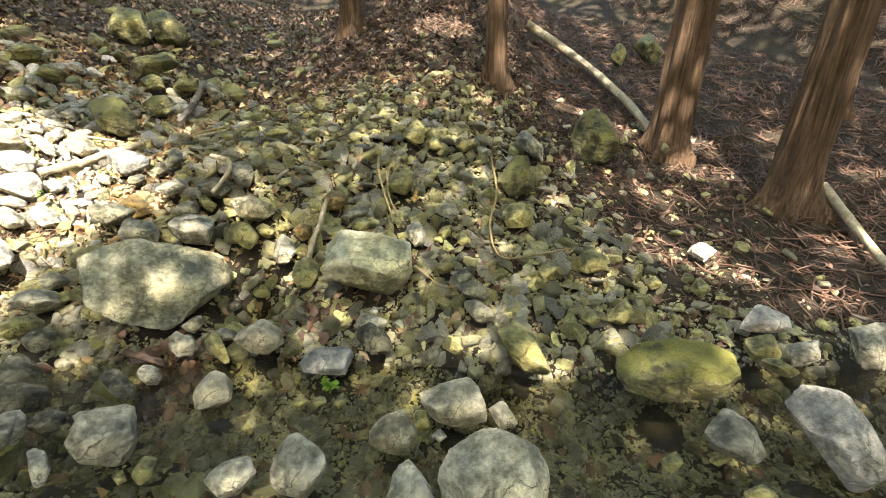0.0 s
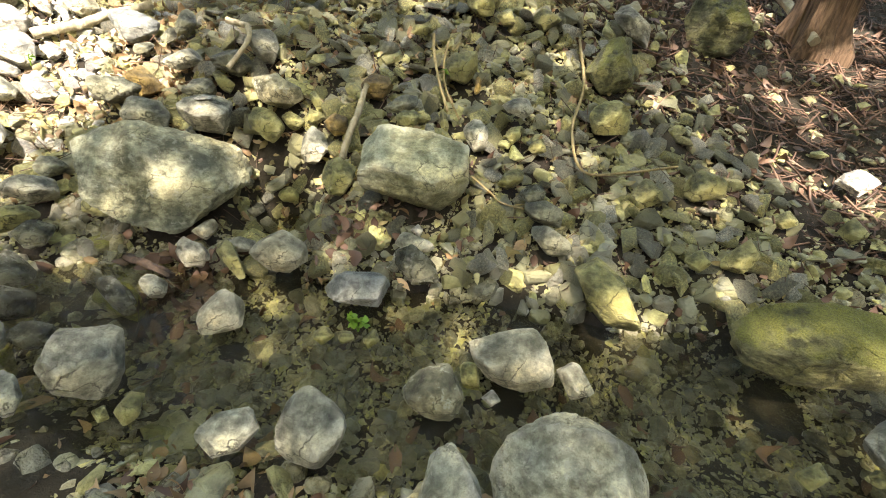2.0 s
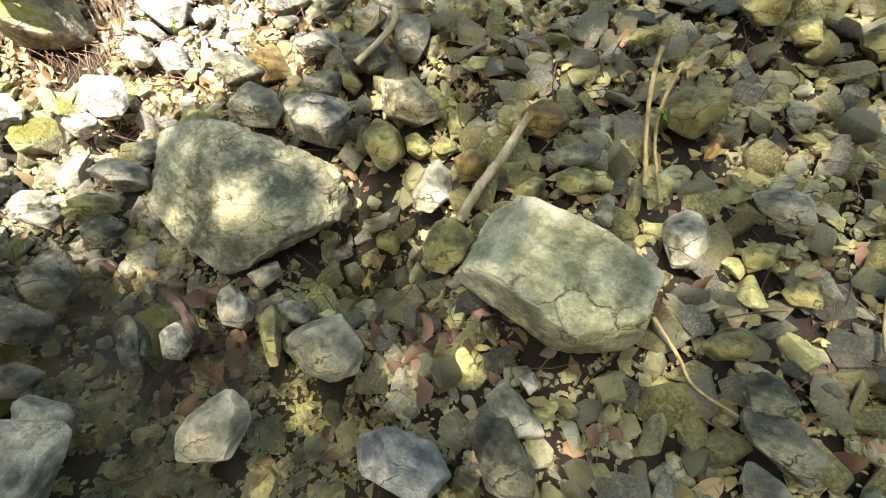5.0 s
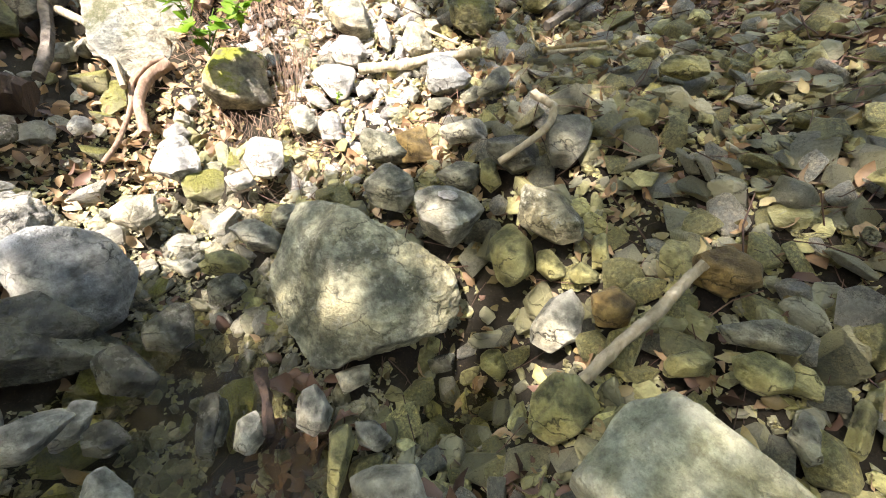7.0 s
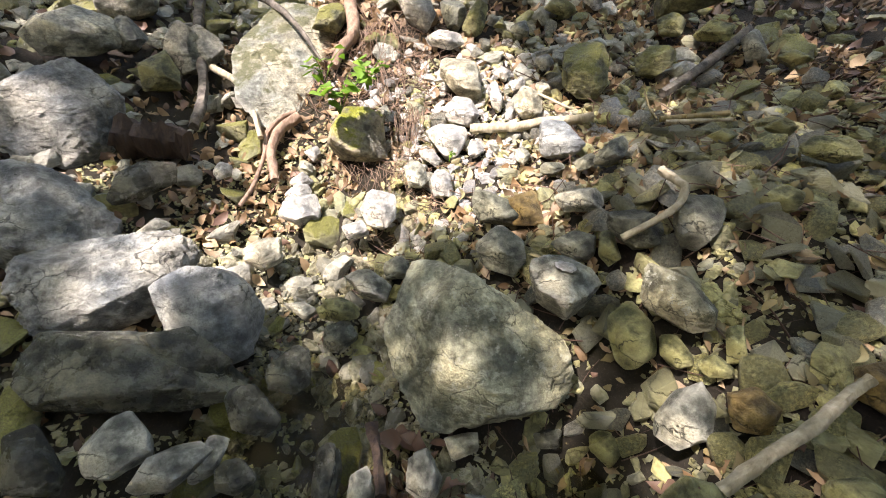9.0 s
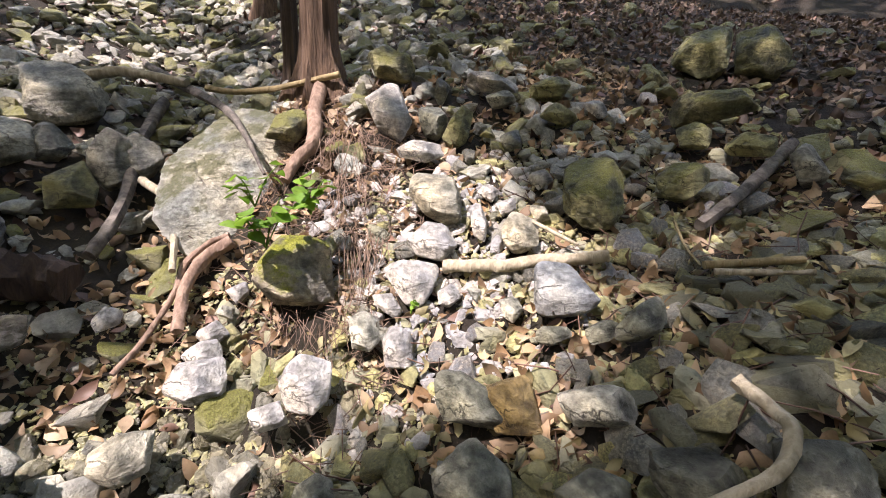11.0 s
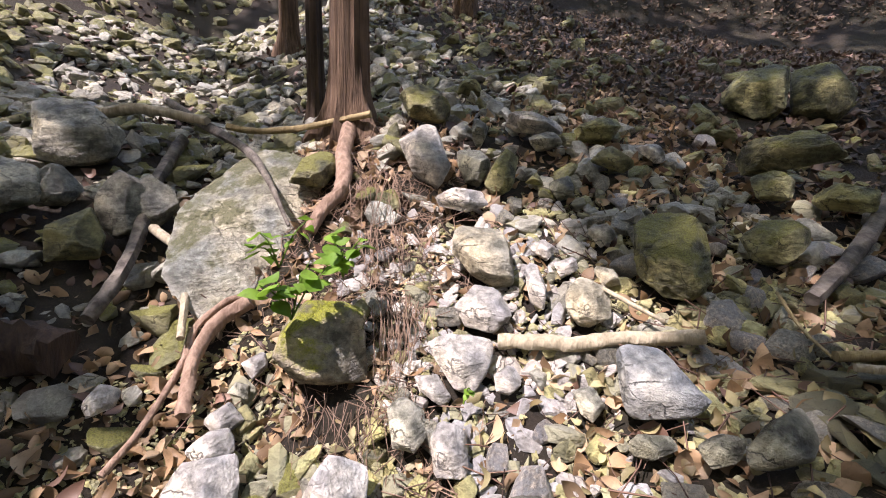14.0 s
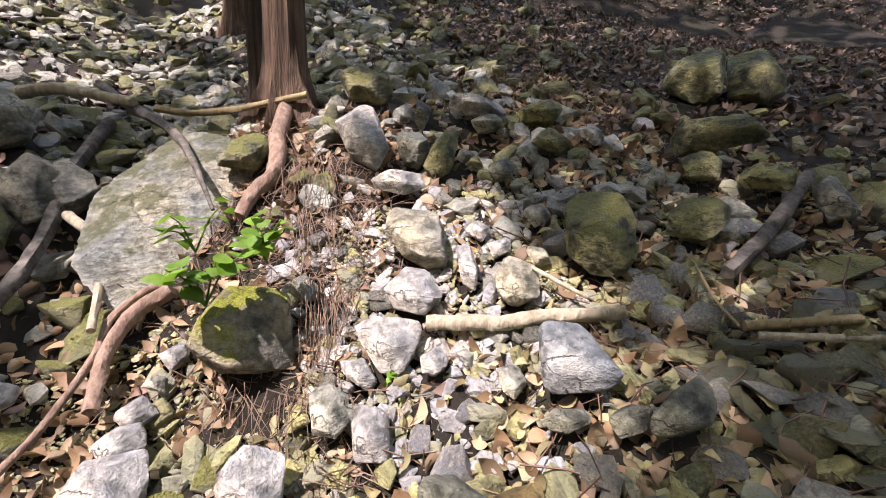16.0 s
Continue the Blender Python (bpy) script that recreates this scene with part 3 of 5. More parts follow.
rock("stone", "olive-green stone on the bank, tinted for algae and leaf-filtered light", olive, (-1.45, 3.82, 1.10), -69, 49, 0.55, [(-12, -4), (-8, 5), (4, 6), (11, -1), (3, -6)])
rock("stone", "olive-green stone on the bank, tinted for algae and leaf-filtered light", olive, (-1.72, 3.96, 1.11), -65, 50, 0.55, [(-8, -2), (-3, 5), (6, 2), (4, -4)])
rock("stone", "olive-green stone on the bank, tinted for algae and leaf-filtered light", olive, (-1.80, 3.67, 1.08), -60, 49, 0.55, [(-7, -1), (-1, 4), (6, 2), (1, -5)])
rock("stone", "dull grey angular stone in the stream bed", grey, (-2.40, 4.69, 1.39), -60, 54, 0.55, [(-8, 4), (-2, 14), (11, -6), (-1, -11)])
rock("stone", "olive-green stone on the bank, tinted for algae and leaf-filtered light", olive, (-2.15, 4.70, 1.35), -64, 54, 0.55, [(-10, 0), (-1, 5), (11, 0), (0, -5)])
rock("stone", "dull grey angular stone in the stream bed", grey, (-2.40, 1.84, 0.26), -5, 36, 0.55, [(-9, 5), (1, 4), (8, -3), (0, -6)])
rock("stone", "olive-green stone on the bank, tinted for algae and leaf-filtered light", olive, (-2.31, 1.98, 0.27), -11, 35, 0.55, [(-10, 3), (-1, 7), (14, 0), (5, -6), (-8, -4)])
rock("boulder", "large tilted grey slab with a mossy top below the tree roots", slab, (-4.13, 2.2, 1.16), 6, 50, 0.3, [(-52, -26), (-31, 27), (-5, 46), (21, 55), (52, 52), (52, 25), (28, -2), (0, -27), (-8, -45), (-31, -55), (-48, -44)])
rock("boulder", "moss-green weathered stone on the slope", mossy, (-2.75, 3.70, 1.23), -53, 48, 0.55, [(-17, 11), (-12, 19), (1, 21), (11, 11), (14, -8), (11, -18), (-1, -19), (-12, -11)])
rock("boulder", "moss-green weathered stone on the slope", mossy, (-2.61, 4.11, 1.30), -63, 50, 0.55, [(-13, -1), (-7, 9), (7, 11), (12, 2), (5, -10), (-7, -11)])
rock("stone", "cream-coloured smooth stone among pebbles", cream, (-3.23, 3.10, 1.16), -28, 47, 0.55, [(-14, 13), (-6, 18), (7, 16), (13, 0), (14, -14), (5, -16), (-6, -11), (-14, -1)])
rock("stone", "pale stone among dry leaves", pale, (-3.01, 2.99, 0.99), -29, 42, 0.55, [(-12, 0), (-4, 11), (7, 10), (12, -2), (5, -10), (-7, -8)])
rock("stone", "white angular stone", white, (-2.88, 2.83, 0.86), -25, 39, 0.55, [(-13, 8), (-5, 10), (12, 9), (13, -1), (4, -13), (-2, -11), (-10, 1)])
rock("stone", "pale stone among dry leaves", pale, (-3.00, 3.23, 1.07), -36, 45, 0.55, [(-6, 9), (-2, 14), (5, -2), (5, -12), (-2, -8)])
rock("stone", "cream-coloured smooth stone among pebbles", cream, (-2.80, 3.33, 1.05), -44, 44, 0.55, [(-9, 3), (-5, 10), (7, 8), (10, -3), (2, -9), (-6, -8)])
rock("stone", "blue-grey smooth fractured rock beside the gully", bluegrey, (-2.41, 3.26, 0.95), -54, 39, 0.55, [(-14, 7), (-7, 13), (-1, 13), (8, 5), (15, -1), (12, -7), (0, -13), (-6, -12), (-10, -1)])
rock("boulder", "pitted block of stone capped with bright moss", mosscap, (-3.22, 2.38, 0.84), -4, 62, 0.75, [(-19, -5), (-14, 8), (-4, 18), (11, 16), (18, 13), (17, -17), (6, -17), (-11, -14)])
rock("stone", "dull grey angular stone in the stream bed", grey, (-2.80, 2.60, 0.70), -17, 34, 0.55, [(-7, 6), (-2, 11), (6, 5), (7, -4), (2, -9), (-5, -7)])
rock("stone", "pale stone among dry leaves", pale, (-2.66, 2.69, 0.69), -24, 32, 0.55, [(-6, 3), (-3, 9), (6, 7), (7, -9), (-4, -9)])
rock("stone", "pale stone among dry leaves", pale, (-2.87, 2.72, 0.77), -21, 36, 0.55, [(-7, 5), (2, 6), (7, -3), (3, -7), (-5, 0)])
rock("stone", "pale stone among dry leaves", pale, (-2.74, 2.95, 0.83), -33, 37, 0.55, [(-5, 2), (1, 7), (6, 1), (2, -5), (-4, -4)])
rock("stone", "pale stone among dry leaves", pale, (-3.90, 3.08, 1.56), -20, 54, 0.55, [(-16, 8), (-3, 20), (6, 17), (14, -8), (7, -22), (-8, -13)])
rock("stone", "moss-green weathered stone on the slope", mossy, (-3.66, 3.44, 1.48), -31, 53, 0.55, [(-10, -9), (-5, 8), (2, 18), (8, 11), (6, -10), (-2, -16)])
rock("stone", "pale stone among dry leaves", pale, (-3.58, 3.16, 1.34), -25, 51, 0.55, [(-15, 0), (-4, 7), (14, 5), (16, -1), (2, -7), (-12, -4)])
rock("stone", "dark slate-grey angular stone on the bank", slate, (-3.80, 3.32, 1.51), -27, 35, 0.45, [(-11, 12), (1, 18), (11, -2), (5, -14), (-6, -12)])
rock("stone", "pale stone among dry leaves", pale, (-3.98, 3.85, 1.75), -35, 57, 0.55, [(-24, 2), (-8, 9), (18, 2), (23, -6), (-11, -6)])
rock("stone", "olive-green stone on the bank, tinted for algae and leaf-filtered light", olive, (-3.81, 4.22, 1.74), -43, 56, 0.55, [(-16, -1), (3, 8), (16, 8), (8, -6), (-12, -9)])
rock("stone", "pale stone among dry leaves", pale, (-3.08, 1.99, 0.58), 11, 35, 0.55, [(-9, 2), (-1, 6), (6, 5), (8, -2), (3, -6), (-6, -4)])
rock("stone", "dark slate-grey angular stone on the bank", slate, (-2.31, 3.16, 0.83), -55, 35, 0.45, [(-9, -5), (-4, 2), (5, 5), (7, 2), (1, -4)])
rock("stone", "dark slate-grey angular stone on the bank", slate, (-2.18, 3.25, 0.89), -63, 35, 0.45, [(-6, -2), (-2, 4), (5, 5), (5, -1), (-1, -6)])
rock("stone", "dark slate-grey angular stone on the bank", slate, (-2.09, 3.31, 0.96), -69, 35, 0.45, [(-6, -6), (-4, 3), (1, 12), (7, 8), (7, 0), (0, -7), (-5, -10)])
rock("stone", "pale stone among dry leaves", pale, (-3.38, 1.61, 0.66), 21, 40, 0.55, [(-6, 1), (1, 7), (7, 2), (4, -4), (-5, -5)])
rock("boulder", "dull grey angular stone in the stream bed", grey, (-5.11, 1.18, 1.57), 18, 55, 0.55, [(-18, 24), (2, 30), (26, 0), (21, -15), (-4, -22), (-22, -15)])
rock("boulder", "dull grey angular stone in the stream bed", grey, (-4.62, 1.19, 1.31), 20, 52, 0.55, [(-8, 9), (4, 17), (13, -3), (2, -12), (-10, -11)])
rock("boulder", "moss-green weathered stone on the slope", mossy, (-3.78, 5.69, 2.08), -58, 59, 0.55, [(-26, -10), (-16, 15), (3, 23), (17, 18), (19, -20), (0, -24)])
rock("boulder", "moss-green weathered stone on the slope", mossy, (-3.54, 6.07, 2.08), -64, 59, 0.55, [(-25, 23), (2, 25), (21, -4), (15, -22), (-16, -20)])
rock("boulder", "moss-green weathered stone on the slope", mossy, (-3.01, 4.72, 1.63), -62, 55, 0.55, [(-27, -2), (-13, 8), (21, 11), (28, 1), (6, -8), (-21, -12)])
rock("stone", "moss-green weathered stone on the slope", mossy, (-4.37, 3.27, 1.85), -20, 58, 0.55, [(-20, 6), (-6, 17), (13, 5), (20, -7), (6, -12), (-12, -9)])
rock("stone", "moss-green weathered stone on the slope", mossy, (-4.13, 2.51, 1.45), -6, 53, 0.55, [(-15, -9), (-8, 5), (8, 16), (13, 2), (3, -12)])
rock("boulder", "dull grey angular stone in the stream bed", grey, (-4.49, 1.63, 1.22), 13, 51, 0.55, [(-15, 1), (-1, 21), (13, 10), (15, -5), (2, -15), (-12, -10)])
rock("stone", "dull grey angular stone in the stream bed", grey, (-2.52, 3.12, 0.84), -46, 37, 0.55, [(-6, 3), (1, 7), (5, 1), (2, -6), (-2, -4)])
rock("stone", "moss-green weathered stone on the slope", mossy, (-2.91, 4.55, 1.48), -62, 53, 0.55, [(-11, 4), (-1, 10), (9, 3), (8, -7), (-5, -9)])
rock("stone", "olive-green stone on the bank, tinted for algae and leaf-filtered light", olive, (-2.66, 4.63, 1.46), -67, 53, 0.55, [(-17, 2), (-4, 6), (12, 5), (13, -6), (-7, -8)])
rock("stone", "pale stone among dry leaves", pale, (-7.33, 2.48, 1.99), -2, 57, 0.55, [(-19, 0), (-1, 13), (17, -1), (4, -13)])
rock("stone", "olive-green stone on the bank, tinted for algae and leaf-filtered light", olive, (-7.40, 2.66, 2.12), -4, 58, 0.55, [(-25, -3), (1, 19), (19, 1), (5, -16)])
rock("boulder", "moss-green weathered stone on the slope", mossy, (-12.08, -0.25, 2.82), 14, 59, 0.55, [(-41, -7), (-3, 59), (43, 32), (34, -42), (-29, -39)])
rock("stone", "dark wet stone at the water edge", wet, (-10.42, 0.92, 2.39), 9, 58, 0.55, [(-37, 15), (25, 40), (35, -19), (-20, -35)])
rock("stone", "pale stone among dry leaves", pale, (-3.46, 4.32, 1.61), -49, 55, 0.55, [(-11, 3), (0, 8), (10, -3), (2, -7)])
rock("stone", "pale stone among dry leaves", pale, (-3.15, 3.37, 1.18), -37, 47, 0.55, [(-8, 0), (-1, 5), (6, 1), (2, -6)])
rock("stone", "pale stone among dry leaves", pale, (-3.02, 3.40, 1.13), -40, 46, 0.55, [(-6, 1), (3, 6), (5, -1), (-2, -6)])
rock("stone", "cream-coloured smooth stone among pebbles", cream, (-2.89, 3.50, 1.12), -46, 46, 0.55, [(-7, 4), (2, 4), (6, -3), (-1, -5)])
rock("stone", "dull grey angular stone in the stream bed", grey, (-3.07, 3.63, 1.25), -45, 49, 0.55, [(-8, 1), (1, 6), (7, 0), (0, -7)])
rock("stone", "olive-green stone on the bank, tinted for algae and leaf-filtered light", olive, (-3.58, 3.60, 1.44), -35, 53, 0.55, [(-6, -2), (0, 5), (6, -3)])
rock("stone", "dark slate-grey angular stone on the bank", slate, (-3.45, 3.68, 1.42), -39, 35, 0.45, [(-8, 2), (3, 10), (8, -5), (-2, -8)])
rock("stone", "dark slate-grey angular stone on the bank", slate, (-4.14, 3.54, 1.70), -28, 35, 0.45, [(-5, 19), (6, 7), (3, -14), (-5, -11)])
rock("stone", "dull grey angular stone in the stream bed", grey, (-3.85, 3.84, 1.65), -36, 55, 0.55, [(-11, 1), (4, 8), (12, -2), (-5, -7)])
rock("stone", "olive-green stone on the bank, tinted for algae and leaf-filtered light", olive, (-3.47, 4.04, 1.56), -45, 54, 0.55, [(-14, -1), (-2, 10), (13, -1), (3, -7)])
rock("stone", "dull grey angular stone in the stream bed", grey, (-3.28, 2.08, 0.66), 6, 38, 0.55, [(-5, 0), (-1, 4), (4, 1), (2, -5)])
rock("stone", "pale stone among dry leaves", pale, (-3.35, 2.14, 0.72), 4, 39, 0.55, [(-6, 2), (4, 6), (5, -1), (-2, -6)])
rock("boulder", "pale olive block with a flat fractured top", flatblock, (-0.42, 2.59, 0.40), -81, 22, 0.6, [(-33, -10), (-33, 17), (-26, 25), (-8, 23), (10, 14), (24, 12), (24, -1), (23, -11), (13, -18), (2, -21), (-14, -16)])
rock("stone", "olive-green stone on the bank, tinted for algae and leaf-filtered light", olive, (-0.92, 2.65, 0.30), -57, 33, 0.55, [(-10, 2), (-5, 10), (6, 12), (12, 5), (7, -5), (-1, -12), (-8, -9)])
rock("stone", "cream-coloured smooth stone among pebbles", cream, (-1.03, 2.11, 0.15), -32, 26, 0.55, [(-13, 9), (-4, 11), (7, 11), (12, -3), (8, -11), (-1, -12), (-10, -4)])
rock("stone", "olive-green stone on the bank, tinted for algae and leaf-filtered light", olive, (-1.27, 2.06, 0.11), -23, 29, 0.55, [(-3, 8), (3, 12), (5, 4), (-1, -12), (-5, -11)])
rock("stone", "dull grey angular stone in the stream bed", grey, (-1.28, 2.18, 0.11), -28, 30, 0.55, [(-6, 5), (1, 5), (7, -2), (3, -6), (-5, -2)])
rock("stone", "ochre-brown weathered stone among leaf litter", ochre, (-0.82, 3.19, 0.67), -71, 43, 0.55, [(-10, 1), (-3, 9), (8, 6), (10, -1), (3, -8), (-8, -7)])
rock("stone", "olive-green stone on the bank, tinted for algae and leaf-filtered light", olive, (-0.59, 3.01, 0.54), -77, 39, 0.55, [(-8, 1), (-2, 7), (6, 6), (7, -1), (1, -6), (-5, -5)])
rock("stone", "olive-green stone on the bank, tinted for algae and leaf-filtered light", olive, (-0.74, 2.93, 0.49), -70, 38, 0.55, [(-8, -2), (1, 6), (7, 5), (5, -1), (-5, -7)])
rock("stone", "dull grey angular stone in the stream bed", grey, (-0.18, 2.96, 0.50), -94, 38, 0.55, [(-9, 3), (-5, 10), (2, 11), (7, 2), (8, -9), (1, -12), (-5, -5)])
rock("stone", "olive-green stone on the bank, tinted for algae and leaf-filtered light", olive, (0.04, 3.01, 0.49), -103, 38, 0.55, [(-7, -1), (-2, 4), (4, 6), (4, -2), (0, -7)])
rock("stone", "olive-green stone on the bank, tinted for algae and leaf-filtered light", olive, (0.17, 2.95, 0.45), -109, 38, 0.55, [(-6, -2), (-3, 3), (2, 6), (7, -2), (0, -5)])
rock("stone", "olive-green stone on the bank, tinted for algae and leaf-filtered light", olive, (0.05, 2.72, 0.35), -107, 33, 0.55, [(-7, -7), (-5, 2), (-1, 6), (5, 6), (7, 1), (-1, -7)])
rock("stone", "dull grey angular stone in the stream bed", grey, (0.05, 3.16, 0.60), -102, 42, 0.55, [(-11, 1), (-6, 6), (5, 6), (10, -1), (5, -7), (-5, -4)])
rock("stone", "olive-green stone on the bank, tinted for algae and leaf-filtered light", olive, (-0.32, 3.39, 0.77), -89, 46, 0.55, [(-13, 1), (-3, 9), (9, 11), (10, -1), (3, -12), (-7, -9)])
rock("stone", "dull grey angular stone in the stream bed", grey, (-0.40, 2.26, 0.17), -79, 21, 0.55, [(-13, 3), (-6, 8), (0, 5), (10, -2), (9, -4), (0, -8)])
rock("stone", "dark wet stone at the water edge", wet, (0.17, 2.63, 0.31), -115, 32, 0.55, [(-8, -3), (-7, 4), (0, 6), (6, 3), (6, -3), (1, -8)])
rock("stone", "dark wet stone at the water edge", wet, (-1.63, 1.74, 0.09), -4, 32, 0.55, [(0, 11), (7, 11), (4, -1), (-1, -11), (-6, -9), (-4, 0)])
rock("stone", "dull grey angular stone in the stream bed", grey, (-1.54, 1.85, 0.08), -9, 31, 0.55, [(-3, 6), (4, 8), (5, -3), (-1, -8), (-6, -3)])
rock("stone", "dull grey angular stone in the stream bed", grey, (-1.47, 2.05, 0.13), -18, 31, 0.55, [(-4, 7), (4, 9), (6, -3), (0, -9), (-6, -4)])
rock("stone", "dull grey angular stone in the stream bed", grey, (-1.50, 1.45, 0.13), 9, 31, 0.55, [(2, 14), (7, 10), (9, -2), (3, -6), (-8, -9), (-11, -6)])
rock("stone", "cream-coloured smooth stone among pebbles", cream, (-1.15, 1.73, 0.08), -5, 25, 0.55, [(-13, 3), (-3, 7), (10, 7), (14, 3), (10, -6), (-1, -12), (-13, -2)])
rock("stone", "olive-green stone on the bank, tinted for algae and leaf-filtered light", olive, (-2.29, 2.00, 0.29), -10, 41, 0.55, [(-9, 6), (0, 7), (10, -2), (7, -6), (-7, -5)])
rock("stone", "ochre-brown weathered stone among leaf litter", ochre, (-0.21, 3.33, 0.67), -92, 44, 0.55, [(-2, -6), (-2, 7), (2, 4), (2, -5)])
rock("stone", "olive-green stone on the bank, tinted for algae and leaf-filtered light", olive, (-0.38, 3.04, 0.53), -86, 39, 0.55, [(-1, -7), (-4, 9), (1, 6), (4, -7)])
rock("stone", "dark slate-grey angular stone on the bank", slate, (-0.44, 2.95, 0.49), -83, 35, 0.45, [(-4, -2), (-4, 10), (5, -2), (2, -6)])
rock("stone", "dark slate-grey angular stone on the bank", slate, (-0.64, 3.09, 0.60), -76, 35, 0.45, [(-13, -3), (1, 6), (12, 5), (8, -2), (-8, -7)])
rock("stone", "olive-green stone on the bank, tinted for algae and leaf-filtered light", olive, (-0.26, 3.95, 1.06), -90, 52, 0.55, [(-14, 3), (-5, 9), (9, 4), (10, -7), (-1, -9)])
rock("stone", "olive-green stone on the bank, tinted for algae and leaf-filtered light", olive, (-0.08, 3.92, 0.99), -95, 51, 0.55, [(-8, 2), (2, 8), (7, -4), (-1, -6)])
rock("stone", "ochre-brown weathered stone among leaf litter", ochre, (-1.01, 2.95, 0.50), -61, 39, 0.55, [(-8, 2), (-1, 8), (7, 4), (7, -6), (-4, -8)])
rock("stone", "olive-green stone on the bank, tinted for algae and leaf-filtered light", olive, (-1.27, 2.72, 0.12), -47, 34, 0.55, [(-7, -1), (0, 6), (6, 3), (2, -8)])
rock("stone", "pale stone among dry leaves", pale, (-0.41, 2.37, 0.18), -80, 24, 0.55, [(-4, 0), (0, 4), (3, 0), (1, -4)])
rock("stone", "olive-green stone on the bank, tinted for algae and leaf-filtered light", olive, (-0.65, 3.71, 0.92), -80, 49, 0.55, [(-10, -1), (-2, 4), (9, 2), (3, -5)])
rock("stone", "olive-green stone on the bank, tinted for algae and leaf-filtered light", olive, (0.50, 2.12, 0.10), -102, 36, 0.55, [(-16, 9), (-6, 16), (6, 9), (19, -14), (3, -14), (-9, -4)])
rock("boulder", "moss-green weathered stone on the slope", mossy, (1.33, 1.95, 0.07), -123, 37, 0.55, [(-33, -10), (-22, 8), (-4, 19), (23, 24), (29, 8), (21, -8), (-1, -19), (-21, -20)])
rock("boulder", "pale mottled boulder with moss stains in the water", mottledpale, (0.26, 1.19, 0.14), -104, 26, 0.55, [(-23, -4), (-20, 8), (-9, 18), (4, 21), (14, 17), (20, 6), (19, -7), (17, -14), (-10, -23), (-17, -15)])
rock("stone", "pale mottled boulder with moss stains in the water", mottledpale, (-0.06, 1.10, 0.10), -82, 23, 0.55, [(-11, -3), (-7, 14), (0, 17), (8, 7), (10, -6), (7, -13), (-8, -13)])
rock("boulder", "long pale smooth boulder at the pool edge", pale, (1.92, 1.56, 0.03), -140, 37, 0.55, [(-27, 4), (-23, 16), (-4, 22), (6, 13), (15, 2), (21, -18), (10, -23), (-6, -11)])
rock("stone", "dull grey angular stone in the stream bed", grey, (1.42, 1.53, 0.02), -132, 35, 0.55, [(-14, -4), (-8, 14), (2, 12), (13, -2), (10, -9), (-5, -10)])
rock("boulder", "dull grey angular stone in the stream bed", grey, (-1.38, 1.33, 0.16), -21, 34, 0.55, [(-10, 8), (1, 16), (18, 6), (8, -11), (-2, -15), (-11, -3)])
rock("stone", "dull grey angular stone in the stream bed", grey, (-1.82, 1.39, 0.15), -18, 38, 0.55, [(0, 9), (8, 8), (3, -4), (-4, -7), (-7, -5)])
rock("stone", "dull grey angular stone in the stream bed", grey, (-1.54, 1.20, 0.14), -14, 35, 0.55, [(2, 10), (7, 8), (2, -3), (-4, -7), (-7, -6)])
rock("stone", "olive-green stone on the bank, tinted for algae and leaf-filtered light", olive, (-1.18, 1.26, 0.07), -22, 30, 0.55, [(-4, 3), (3, 5), (6, 1), (0, -4), (-5, -5)])
rock("stone", "olive-green stone on the bank, tinted for algae and leaf-filtered light", olive, (-1.26, 1.22, 0.07), -18, 30, 0.55, [(-1, 3), (3, 2), (1, -3), (-2, -2)])
rock("stone", "dull grey angular stone in the stream bed", grey, (-0.55, 1.27, 0.09), -57, 29, 0.55, [(-12, 1), (-4, 11), (3, 15), (12, 1), (11, -7), (0, -13), (-8, -8)])
rock("stone", "dull grey angular stone in the stream bed", grey, (-0.80, 1.22, 0.09), -46, 30, 0.55, [(-10, 5), (0, 7), (9, 4), (9, -4), (1, -7), (-7, -5)])
rock("stone", "blue-grey smooth fractured rock beside the gully", bluegrey, (-0.63, 1.97, 0.08), -67, 36, 0.55, [(-15, 3), (-3, 10), (10, 8), (17, 0), (10, -10), (-5, -6), (-13, -4)])
rock("stone", "speckled grey rounded stone with pale lichen", speckled, (-0.19, 1.51, 0.03), -78, 29, 0.55, [(-14, 2), (-7, 9), (7, 11), (13, -3), (6, -11), (-5, -7)])
rock("stone", "olive-green stone on the bank, tinted for algae and leaf-filtered light", olive, (-0.06, 1.67, -0.04), -85, 30, 0.55, [(-5, 5), (3, 6), (4, -6), (-3, -5)])
rock("stone", "cream-coloured smooth stone among pebbles", cream, (0.10, 1.72, 0.03), -92, 31, 0.55, [(-19, 5), (-5, 10), (10, 16), (15, 3), (19, -7), (5, -12), (-10, -10), (-15, -4)])
rock("stone", "cream-coloured smooth stone among pebbles", cream, (0.35, 1.70, -0.03), -103, 31, 0.55, [(-8, 2), (-1, 9), (9, -3), (0, -8)])
rock("stone", "dark wet stone at the water edge", wet, (-0.37, 2.14, 0.12), -77, 37, 0.55, [(-14, 7), (-2, 11), (9, 0), (11, -9), (-3, -9)])
rock("stone", "dark slate-grey angular stone on the bank", slate, (0.26, 2.39, 0.18), -96, 35, 0.45, [(-14, 5), (-7, 10), (10, 0), (12, -6), (-1, -8)])
rock("stone", "dark slate-grey angular stone on the bank", slate, (0.22, 2.55, 0.25), -95, 35, 0.45, [(-12, 2), (-5, 10), (11, 1), (10, -8), (-5, -5)])
